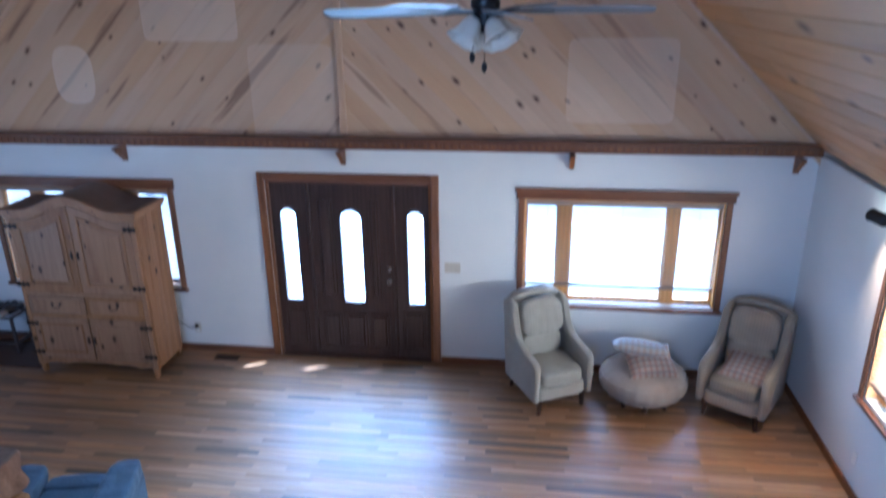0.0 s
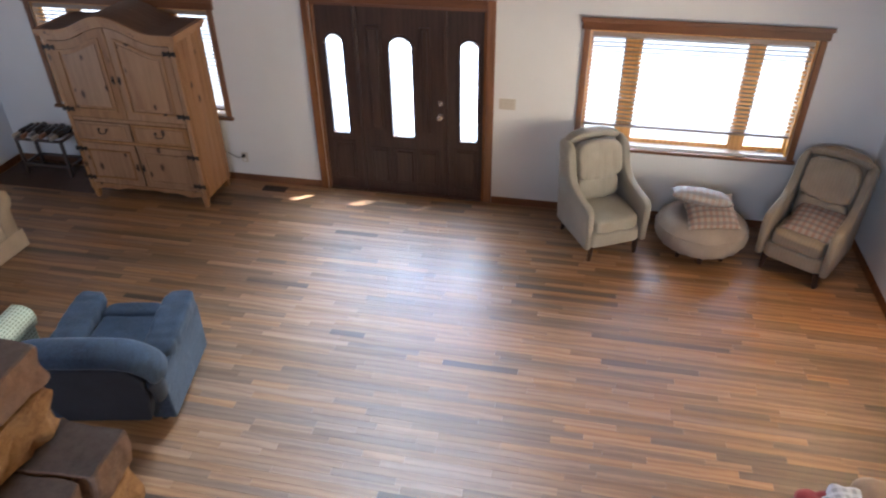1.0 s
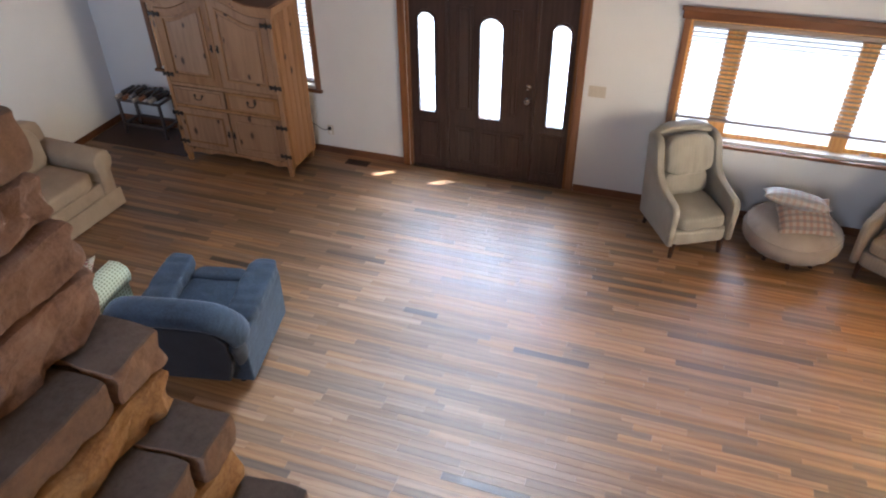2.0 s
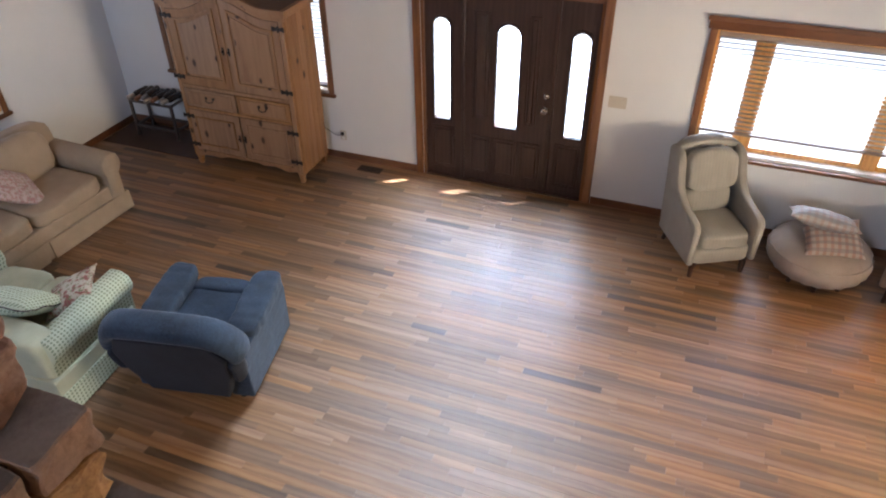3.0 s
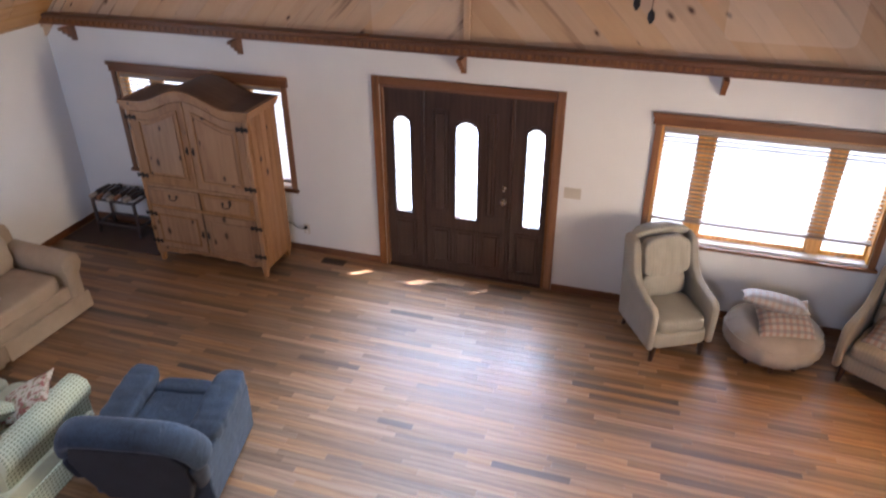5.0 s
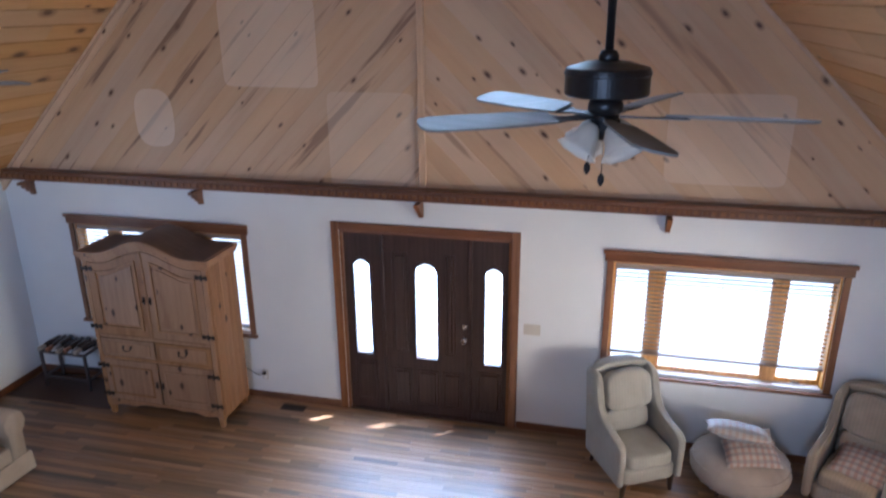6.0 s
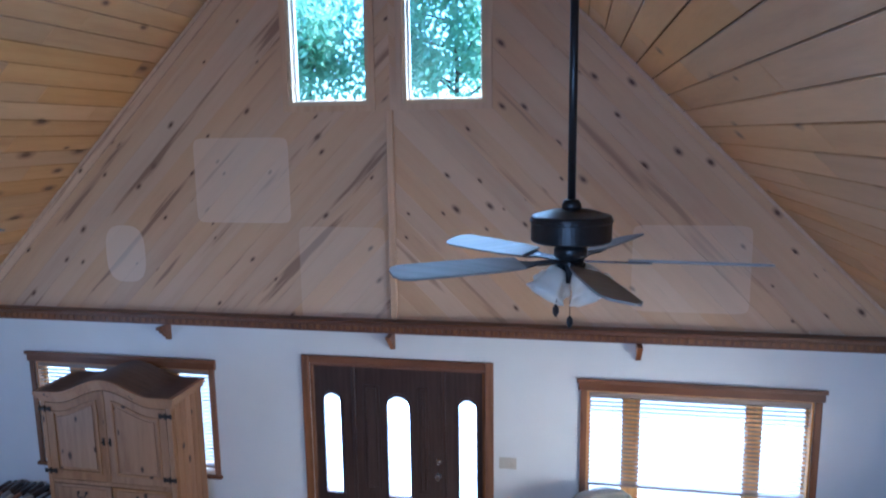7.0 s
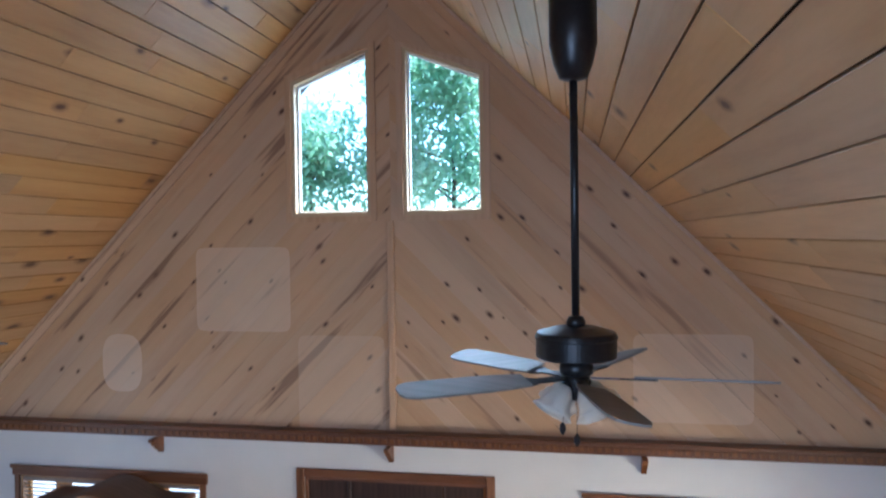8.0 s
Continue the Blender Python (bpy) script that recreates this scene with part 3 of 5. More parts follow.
# upper windows
for nm, w, s in (("window_upper_left", UP_L, -1), ("window_upper_right", UP_R, 1)):
    win = structure(new(nm), "tall fixed window with a sloping head in the gable", "window")

    def pent(i):
        return [(w[0] + i, w[2] + i), (w[1] - i, w[2] + i), (w[1] - i, win_top(w[1]) - i), (w[0] + i, win_top(w[0]) - i)]
    o, n = pent(0.0), pent(0.035)
    bm = bmesh.new()
    for i in range(4):
        j = (i + 1) % 4
        prism(bm, [o[i], o[j], n[j], n[i]], XZ, YF - 0.012, YF + T)
    part("window_frame", bm, paint("pale_frame", (0.55, 0.42, 0.26), 0.5, 30.0, 0.06), win)
    o, n = pent(0.036), pent(0.055)
    bm = bmesh.new()
    for i in range(4):
        j = (i + 1) % 4
        prism(bm, [o[i], o[j], n[j], n[i]], XZ, YF + 0.06, YF + 0.10)
    part("sash", bm, M_WHITE, win)
    pane = part("pane", prism(bmesh.new(), pent(0.056), XZ, YF + 0.078, YF + 0.082), M_GLASS_UP, win)
    pane.visible_shadow = False
    # casing on the boards
    o, n = pent(-0.055), pent(-0.001)
    bm = bmesh.new()
    for i in range(4):
        j = (i + 1) % 4
        prism(bm, [o[i], o[j], n[j], n[i]], XZ, YF - 0.03, YF - 0.004)
    part("casing", bm, M_BATTEN, win)


def window_unit(name, m, w, z0, z1, blind_drop, label, splits=(0.0, 0.17, 0.235, 0.737, 0.793, 1.0), depth=T, stool=True):
    """Three-light window in a wall opening: local x along the wall from 0 to w, y outwards, z up."""
    win = structure(new(name), label, "window")
    win.matrix_basis = m
    c = 0.06
    part("header", B(-c - 0.02, w + c + 0.02, -0.032, -0.002, z1, z1 + 0.10, 0.006), M_TRIM, win)
    part("header_cap", B(-c - 0.035, w + c + 0.035, -0.045, -0.033, z1 + 0.075, z1 + 0.115, 0.004), M_TRIM, win)
    for x0 in (-c, w):
        part("casing", B(x0, x0 + c, -0.026, -0.002, z0 - 0.02, z1 - 0.001, 0.005), M_TRIM_V, win)
    if stool:
        part("window_sill", B(-c - 0.02, w + c + 0.02, -0.05, -0.002, z0 - 0.055, z0 - 0.021, 0.006), M_TRIM, win)
    part("sill_board", B(0.002, w - 0.002, -0.001, depth - 0.02, z0 - 0.019, z0 + 0.004, 0.003), M_SILL, win)
    for x0, x1 in ((0.001, 0.018), (w - 0.018, w - 0.001)):
        part("jamb", B(x0, x1, 0.0, depth - 0.02, z0 + 0.005, z1 - 0.019), M_SASH, win)
    part("head_jamb", B(0.001, w - 0.001, 0.0, depth - 0.02, z1 - 0.018, z1 - 0.001), M_SASH, win)
    xs = [0.019 + s * (w - 0.038) for s in splits]
    y0, y1 = depth - 0.075, depth - 0.025
    for i in (1, 3):
        part("mullion", B(xs[i], xs[i + 1], y0 - 0.02, y1, z0 + 0.005, z1 - 0.019, 0.004), M_SASH, win)
    for a, b in ((xs[0], xs[1]), (xs[2], xs[3]), (xs[4], xs[5])):
        f = 0.018
        bm = bmesh.new()
        box(bm, a, a + f, y0, y1 - 0.01, z0 + 0.005, z1 - 0.019)
        box(bm, b - f, b, y0, y1 - 0.01, z0 + 0.005, z1 - 0.019)
        box(bm, a + f, b - f, y0, y1 - 0.01, z0 + 0.005, z0 + 0.05)
        box(bm, a + f, b - f, y0, y1 - 0.01, z1 - 0.06, z1 - 0.019)
        part("sash", bm, M_SASH, win)
        if b - a < 0.6:
            bm = bmesh.new()
            xc = (a + b) / 2
            box(bm, xc - 0.035, xc + 0.035, y0 - 0.03, y0 - 0.001, z0 + 0.006, z0 + 0.028, 0.005)
            rod(bm, (xc + 0.02, y0 - 0.03, z0 + 0.02), (xc - 0.06, y0 - 0.045, z0 + 0.035), 0.006, 0.005, 8)
            part("crank", bm, M_CHROME, win, "small metal window crank")
        pane = part("pane", B(a + f, b - f, y0 + 0.02, y0 + 0.024, z0 + 0.05, z1 - 0.06), M_GLASS, win)
        pane.visible_shadow = False
    return win


def blind(m, w, z_top, z_bot, label, pitch=0.041, tilt=-3.0):
    """Slatted blind let down inside the opening."""
    b = thing("window_blind", m, label, "blind", "window blinds")
    part("head_rail", B(0.022, w - 0.022, 0.004, 0.05, z_top - 0.045, z_top - 0.002, 0.004), M_RAIL, b)
    z = z_bot + 0.045
    me = None
    while z < z_top - 0.06:
        if me is None:
            bm = bmesh.new()
            box(bm, 0.024, w - 0.024, -0.0225, 0.0225, -0.0013, 0.0013)
            ob = part("slat", bm, M_BLIND, b)
            me = ob.data
        else:
            ob = new("slat", me)
            ob.parent = b
        ob.matrix_basis = pose(0, 0.028, z, tilt, 0, 0)
        z += pitch
    part("bottom_rail", B(0.022, w - 0.022, 0.006, 0.05, z_bot, z_bot + 0.022, 0.005), M_RAIL, b)
    for u in (0.12, 0.5, 0.88):
        bm = bmesh.new()
        rod(bm, (u * w, 0.003, z_bot + 0.02), (u * w, 0.003, z_top - 0.04), 0.0012, seg=5)
        part("cord", bm, M_BLIND, b)
    return b


for nm, w, drop, tag in (("window_1", WIN_A, 0.84, "behind the armoire"), ("window_2", WIN_B, 0.985, "behind the armchairs")):
    m = pose(w[0], YF, 0)
    window_unit(nm, m, w[1] - w[0], w[2], w[3], drop, "wide stained-wood window in three lights " + tag)
    blind(m, w[1] - w[0], w[3] - 0.02, drop, "slatted blind let down over the window " + tag)
for nm, m, tag in (("window_3", pose(XL, SIDE[0], 0, 0, 0, 90), "left side wall"), ("window_4", pose(XR, SIDE[1], 0, 0, 0, -90), "right side wall")):
    window_unit(nm, m, SIDE[1] - SIDE[0], SIDE[2], SIDE[3], 0.9, "wide stained-wood window in the side wall")
    blind(m, SIDE[1] - SIDE[0], SIDE[3] - 0.02, 0.98, "slatted blind let down over the side window")

# ---- entrance door with two side panels ----
door = structure(new("door_1"), "dark stained entrance door between fixed side panels with arched lights", "door")
for nm, b in (("casing", B(DOOR[0] - 0.08, DOOR[0] - 0.001, YF - 0.026, YF - 0.002, 0.0, DOOR[3] + 0.085, 0.006)), ("casing", B(DOOR[1] + 0.001, DOOR[1] + 0.08, YF - 0.026, YF - 0.002, 0.0, DOOR[3] + 0.085, 0.006))):
    part(nm, b, M_TRIM_V, door)
part("head_casing", B(DOOR[0], DOOR[1], YF - 0.025, YF - 0.002, DOOR[3] + 0.001, DOOR[3] + 0.084, 0.006), M_TRIM, door)
for x0, x1 in ((DOOR[0] + 0.001, DOOR[0] + 0.03), (DOOR[1] - 0.03, DOOR[1] - 0.001)):
    part("jamb", B(x0, x1, YF - 0.001, YF + T, 0.0, DOOR[3] - 0.03), M_TRIM_V, door)
part("head_jamb", B(DOOR[0] + 0.001, DOOR[1] - 0.001, YF - 0.001, YF + T, DOOR[3] - 0.029, DOOR[3] - 0.001), M_TRIM, door)
part("threshold", B(DOOR[0] + 0.03, DOOR[1] - 0.03, YF - 0.02, YF + T, 0.0, 0.02, 0.006), M_DOOR, door)
for x0 in (-0.475, 0.437):
    part("mullion", B(x0, x0 + 0.035, YF + 0.012, YF + T - 0.02, 0.02, DOOR[3] - 0.03, 0.004), M_DOOR, door)


def arch_ring(cx, hw, z0, zt, grow, n=14):
    """Outline of an arched light, grown outwards; anticlockwise from the lower left."""
    r = hw + grow
    zc = zt - hw
    pts = [(cx - r, z0 - grow), (cx + r, z0 - grow)]
    pts += [(cx + r * math.cos(math.pi * i / n), zc + r * math.sin(math.pi * i / n)) for i in range(n + 1)]
    return pts


def door_leaf(name, x0, x1, hw, y0, panels, shift=0.0):
    """A leaf with an arched opening, a bead round it, glass and raised panels."""
    cx, zb, zt, z0, z1 = (x0 + x1) / 2 + shift, 0.685, 1.745, 0.022, DOOR[3] - 0.032
    y1 = y0 + 0.045
    ring = arch_ring(cx, hw, zb, zt, 0.0)
    bm = bmesh.new()
    box(bm, x0, x1, y0, y1, z0, zb)
    box(bm, x0, cx - hw, y0, y1, zb, zt - hw)
    box(bm, cx + hw, x1, y0, y1, zb, zt - hw)
    arc = ring[2:]
    box(bm, x0, cx - hw, y0, y1, zt - hw, z1)
    box(bm, cx + hw, x1, y0, y1, zt - hw, z1)
    for p, q in zip(arc, arc[1:]):
        prism(bm, [p, (p[0], z1), (q[0], z1), q], XZ, y0, y1)
    leaf = part(name, bm, M_DOOR, door)
    out, inn = arch_ring(cx, hw, zb, zt, 0.028), ring
    bm = bmesh.new()
    for i in range(len(out)):
        j = (i + 1) % len(out)
        prism(bm, [out[i], out[j], inn[j], inn[i]], XZ, y0 - 0.012, y0 - 0.001)
    part("bead", bm, M_DOOR, leaf)
    pane = part("pane", prism(bmesh.new(), inn, XZ, y0 + 0.02, y0 + 0.025), M_LITE, leaf)
    pane.visible_shadow = False
    for a, b, c, d in panels:
        bm = bmesh.new()
        box(bm, a, b, y0 - 0.008, y0 - 0.001, c, d, 0.006)
        box(bm, a + 0.03, b - 0.03, y0 - 0.02, y0 - 0.009, c + 0.03, d - 0.03, 0.008)
        part("raised_panel", bm, M_DOOR, leaf)
    return leaf


M_LITE = glass_mat("lite_glass", (1, 1, 1), 0.08)
YD = YF + 0.028
door_leaf("side_panel", -0.864, -0.476, 0.084, YD, [(-0.80, -0.545, 0.12, 0.60)], -0.012)
leaf = door_leaf("door_leaf", -0.439, 0.436, 0.112, YD, [(-0.37, -0.16, 0.12, 0.55), (0.16, 0.37, 0.12, 0.55), (-0.12, 0.12, 0.12, 0.55), (-0.36, -0.19, 0.75, 1.85), (0.19, 0.30, 0.75, 1.85)])
door_leaf("side_panel", 0.473, 0.834, 0.084, YD, [(0.525, 0.785, 0.12, 0.60)], 0.035)
bm = bmesh.new()
turned([(0.03, 0), (0.03, 0.012), (0.012, 0.016), (0.012, 0.04), (0.026, 0.05), (0.03, 0.065), (0.02, 0.078), (0.004, 0.08)], 16, pose(0.398, YD - 0.001, 0.95, 90, 0, 0), True, bm)
part("door_knob", bm, M_CHROME, leaf, "satin nickel knob")
bm = bmesh.new()
turned([(0.03, 0), (0.03, 0.01), (0.022, 0.018), (0.004, 0.02)], 16, pose(0.398, YD - 0.001, 1.09, 90, 0, 0), True, bm)
part("deadbolt", bm, M_CHROME, leaf, "satin nickel deadbolt")
for z in (0.25, 1.05, 1.8):
    part("hinge", B(-0.452, -0.44, YD - 0.012, YD - 0.001, z, z + 0.1), M_CHROME, leaf)

# baseboards
def baseboard(name, x0, x1, y0, y1):
    ob = link(name, B(x0, x1, y0, y1, 0.0, 0.085, 0.005), M_TRIM)
    return structure(ob, "low stained wooden baseboard", "baseboard")


baseboard("baseboard_front_left", XL + 0.017, DOOR[0] - 0.082, YF - 0.017, YF - 0.001)
baseboard("baseboard_front_right", DOOR[1] + 0.082, XR - 0.017, YF - 0.017, YF - 0.001)
baseboard("baseboard_left", XL + 0.001, XL + 0.016, YB, YF - 0.001)
baseboard("baseboard_right", XR - 0.016, XR - 0.001, YB, YF - 0.001)

# ---- fabrics and stones ----
M_SAGE = fabric("sage_stripe", (0.32, 0.295, 0.25), (0.385, 0.34, 0.27), 9.0, wrinkle=0.12)
# the sage cloth again; the corner's shade is coloured in as tan
M_SAGE_SHADE = fabric("sage_stripe_shaded", (0.31, 0.25, 0.18), (0.38, 0.31, 0.22), 9.0, wrinkle=0.12)
M_TAN = fabric("tan_upholstery", (0.36, 0.27, 0.18), weave=260.0, wrinkle=0.15)
M_GREEN = diamonds("green_diamond", (0.54, 0.58, 0.43), (0.17, 0.21, 0.14), 31.0)
M_CELERY = fabric("celery_cloth", (0.44, 0.45, 0.32), weave=260.0, wrinkle=0.15)
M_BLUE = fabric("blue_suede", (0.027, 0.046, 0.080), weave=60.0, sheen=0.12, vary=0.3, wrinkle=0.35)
# same suede darkened: shade on back, base and lower rolls put into the colour
M_BLUE_SHADE = fabric("blue_suede_shaded", (0.017, 0.021, 0.032), weave=60.0, sheen=0.05, vary=0.2)
M_TAUPE = fabric("taupe_cloth", (0.36, 0.30, 0.25), weave=200.0)
M_PLAID = checked("plaid_cloth", (0.42, 0.35, 0.29), (0.34, 0.16, 0.12), (0.20, 0.17, 0.17), 5.5)
M_PLAID2 = checked("pale_plaid_cloth", (0.40, 0.36, 0.33), (0.36, 0.25, 0.20), (0.24, 0.24, 0.26), 5.5)
M_FLORAL = floral("floral_cloth", (0.48, 0.42, 0.33), (0.27, 0.10, 0.085), (0.20, 0.20, 0.11))
M_PINKF = floral("pink_floral_cloth", (0.46, 0.36, 0.33), (0.36, 0.20, 0.19), (0.30, 0.24, 0.20), 26.0)
M_DARKLEG = wood("dark_leg", (0.06, 0.03, 0.02), (0.04, 0.02, 0.012), (0.02, 0.01, 0.006), (0, 90, 0), 0.2, 30.0, 0.4)
M_SLAB = stone_mat("grey_brown_slab", (0.185, 0.145, 0.12), (0.145, 0.112, 0.092), (0.09, 0.068, 0.055), 7.0, 0.8, (0.34, 0.20, 0.125))
M_GOLD = stone_mat("golden_stone", (0.50, 0.30, 0.12), (0.40, 0.215, 0.08), (0.20, 0.095, 0.04), 9.0)
M_PINK = stone_mat("pink_brown_stone", (0.36, 0.23, 0.165), (0.29, 0.17, 0.115), (0.15, 0.085, 0.06), 9.0)
M_MORTAR = stone_mat("mortar", (0.09, 0.06, 0.045), (0.07, 0.045, 0.035), (0.04, 0.028, 0.02), 20.0)


# ---- armoire ----
def armoire(m):
    a = thing("armoire", m, "tall knotty pine armoire with arched top and black iron hinges", "armoire")
    hw, yf, yb = 0.690, -0.265, 0.275

    def top(x):
        return 1.845 + (0.075 * (1 + math.cos(math.pi * x / 0.52)) if abs(x) < 0.52 else 0)
    N_ = 28
    xs = [-hw + 2 * hw * i / N_ for i in range(N_ + 1)]
    bm = bmesh.new()
    box(bm, -hw, -hw + 0.025, yf, yb, 0.10, 1.83)
    box(bm, hw - 0.025, hw, yf, yb, 0.10, 1.83)
    box(bm, -hw + 0.025, hw - 0.025, yb - 0.02, yb, 0.10, 1.83)
    box(bm, -hw + 0.025, hw - 0.025, yf + 0.01, yb - 0.02, 0.14, 0.17)
    part("carcass", bm, M_ARM, a)
    # boarded sides
    for s in (-1, 1):
        for i in range(5):
            y0 = yf + 0.035 + i * 0.096
            x0, x1 = (hw + 0.001, hw + 0.012) if s > 0 else (-hw - 0.012, -hw - 0.001)
            part("side_board", B(x0, x1, y0, y0 + 0.090, 0.13, 1.82, 0.004), M_ARM, a)
    for s in (-1, 1):
        x0, x1 = (hw - 0.045, hw + 0.006) if s > 0 else (-hw - 0.006, -hw + 0.045)
        part("corner_post", B(x0, x1, yf - 0.02, yf - 0.001, 0.12, 1.84, 0.006), M_ARM, a)
    for z0, z1 in ((0.935, 0.975), (0.69, 0.72)):
        part("rail", B(-hw + 0.046, hw - 0.046, yf - 0.022, yf - 0.001, z0, z1, 0.005), M_ARM, a)
    # crown along the arch
    bm = bmesh.new()
    for u0, u1, off, z0, z1 in ((0, 0, 0.055, -0.005, 0.035), (0, 0, 0.038, -0.035, -0.006), (0, 0, 0.022, -0.075, -0.036)):
        prev = None
        for x in [-hw - off] + xs[1:-1] + [hw + off]:
            zz = top(x)
            ring = [bm.verts.new((x, yf - off, zz + z0)), bm.verts.new((x, yf - off, zz + z1)), bm.verts.new((x, yf + 0.02, zz + z1)), bm.verts.new((x, yf + 0.02, zz + z0))]
            if prev:
                for i in range(4):
                    bm.faces.new((prev[i], prev[(i + 1) % 4], ring[(i + 1) % 4], ring[i]))
            else:
                bm.faces.new(ring)
            prev = ring
        bm.faces.new(prev[::-1])
    part("crown", bm, M_ARM, a, "arched pine cornice")
    for s in (-1, 1):
        bm = bmesh.new()
        for off, z0, z1 in ((0.055, 1.84, 1.88), (0.035, 1.80, 1.839)):
            x0, x1 = (hw - 0.01, hw + off) if s > 0 else (-hw - off, -hw + 0.01)
            box(bm, x0, x1, yf + 0.021, yb, z0, z1, 0.004)
        part("side_cornice", bm, M_ARM, a)
    # dark boarded roof following the arch
    bm = bmesh.new()
    prev = None
    for x in xs:
        zz = top(x) + 0.036
        ring = [bm.verts.new((x, yf - 0.03, zz - 0.02)), bm.verts.new((x, yf - 0.03, zz)), bm.verts.new((x, yb, zz)), bm.verts.new((x, yb, zz - 0.02))]
        if prev:
            for i in range(4):
                bm.faces.new((prev[i], prev[(i + 1) % 4], ring[(i + 1) % 4], ring[i]))
        else:
            bm.faces.new(ring)
        prev = ring
    bm.faces.new(prev[::-1])
    part("roof", bm, M_ARM_TOP, a, "dark unfinished arched top")

    def hinge(x, z, par):
        bm = bmesh.new()
        box(bm, x - 0.055, x + 0.055, yf - 0.038, yf - 0.029, z - 0.016, z + 0.016, 0.003)
        rod(bm, (x, yf - 0.036, z - 0.028), (x, yf - 0.036, z + 0.028), 0.009)
        for s in (-1, 1):
            box(bm, x + s * 0.055 - 0.014, x + s * 0.055 + 0.014, yf - 0.038, yf - 0.03, z - 0.024, z + 0.024, 0.003)
        part("hinge", bm, M_IRON, par, "black iron hinge")

    # upper doors with arched heads
    for s in (-1, 1):
        x0, x1 = (0.004, hw - 0.047) if s > 0 else (-hw + 0.047, -0.004)
        cols = [x0 + (x1 - x0) * i / 12 for i in range(13)]

        def slabpoly(i0, inset, zb, drop):
            xa, xb = x0 + inset, x1 - inset
            cc = [xa + (xb - xa) * i / 12 for i in range(13)]
            return [(xa, zb), (xb, zb)] + [(x, top(x) - drop) for x in cc[::-1]]
        d = part("upper_door", prism(bmesh.new(), slabpoly(0, 0.0, 0.98, 0.082), XZ, yf - 0.022, yf - 0.001), M_ARM, a)
        bm = bmesh.new()
        # moulded frame round a raised panel
        pa, pb = slabpoly(0, 0.075, 1.06, 0.165), slabpoly(0, 0.095, 1.08, 0.187)
        for i in range(len(pa)):
            j = (i + 1) % len(pa)
            prism(bm, [pa[i], pa[j], pb[j], pb[i]], XZ, yf - 0.034, yf - 0.0225)
        part("panel_moulding", bm, M_ARM, d)
        part("raised_panel", prism(bmesh.new(), slabpoly(0, 0.125, 1.11, 0.215), XZ, yf - 0.03, yf - 0.0225), M_ARM, d)
        hx = hw - 0.045 if s > 0 else -hw + 0.045
        hinge(hx, 1.70, d)
        hinge(hx, 1.06, d)
        # drawer
        dr = part("drawer", B(x0 + 0.004, x1 - 0.004, yf - 0.024, yf - 0.001, 0.725, 0.928, 0.006), M_ARM, a)
        part("drawer_panel", B(x0 + 0.05, x1 - 0.05, yf - 0.032, yf - 0.0245, 0.755, 0.90, 0.006), M_ARM, dr)
        cx = (x0 + x1) / 2
        bm = bmesh.new()
        pts = [(cx - 0.045, yf - 0.034, 0.85), (cx - 0.04, yf - 0.05, 0.82), (cx, yf - 0.055, 0.81), (cx + 0.04, yf - 0.05, 0.82), (cx + 0.045, yf - 0.034, 0.85)]
        for p, q in zip(pts, pts[1:]):
            rod(bm, p, q, 0.005, seg=8)
        for xx in (-0.045, 0.045):
            turned([(0.016, 0), (0.014, 0.006), (0.004, 0.01)], 10, pose(cx + xx, yf - 0.032, 0.85, 90), True, bm)
        part("drawer_pull", bm, M_IRON, dr, "black iron drop pull")
        # lower door
        ld = part("lower_door", B(x0 + 0.004, x1 - 0.004, yf - 0.024, yf - 0.001, 0.20, 0.685, 0.006), M_ARM, a)
        bm = bmesh.new()
        for q in ((x0 + 0.07, x0 + 0.09, 0.27, 0.615), (x1 - 0.09, x1 - 0.07, 0.27, 0.615), (x0 + 0.091, x1 - 0.091, 0.27, 0.29), (x0 + 0.091, x1 - 0.091, 0.595, 0.615)):
            box(bm, q[0], q[1], yf - 0.035, yf - 0.0245, q[2], q[3], 0.004)
        part("panel_moulding", bm, M_ARM, ld)
        hinge(hx, 0.61, ld)
        hinge(hx, 0.27, ld)
        # latch
        for z, par in ((1.40, d), (0.43, ld)):
            bm = bmesh.new()
            xl = s * 0.035
            box(bm, xl - 0.012, xl + 0.012, yf - 0.034, yf - 0.025, z - 0.04, z + 0.04, 0.004)
            rod(bm, (xl, yf - 0.034, z), (xl, yf - 0.055, z), 0.008)
            part("latch", bm, M_IRON, par, "black iron latch")
    part("centre_stile", B(-0.012, 0.012, yf - 0.032, yf - 0.0245, 0.98, 1.87, 0.004), M_ARM, a)
    # scalloped apron
    n = 40
    pts = [(-hw + 0.05 + (2 * hw - 0.1) * i / n, 0.128 + 0.028 * abs(math.sin(math.pi * 4.5 * i / n)) - 0.02 * math.cos(2 * math.pi * i / n)) for i in range(n + 1)]
    bm = prism(bmesh.new(), [(-hw + 0.05, 0.195)] + pts + [(hw - 0.05, 0.195)], XZ, yf - 0.02, yf - 0.002)
    part("apron", bm, M_ARM, a, "scalloped apron")
    for x in (-hw + 0.035, hw - 0.035):
        for y in (yf + 0.02, yb - 0.04):
            bm = turned([(0.026, 0), (0.034, 0.02), (0.032, 0.06), (0.045, 0.12), (0.045, 0.15)], 4, pose(x, y, 0, 0, 0, 45))
            part("leg", bm, M_ARM, a)
    return a


armoire(pose(-2.712, 6.10, 0))


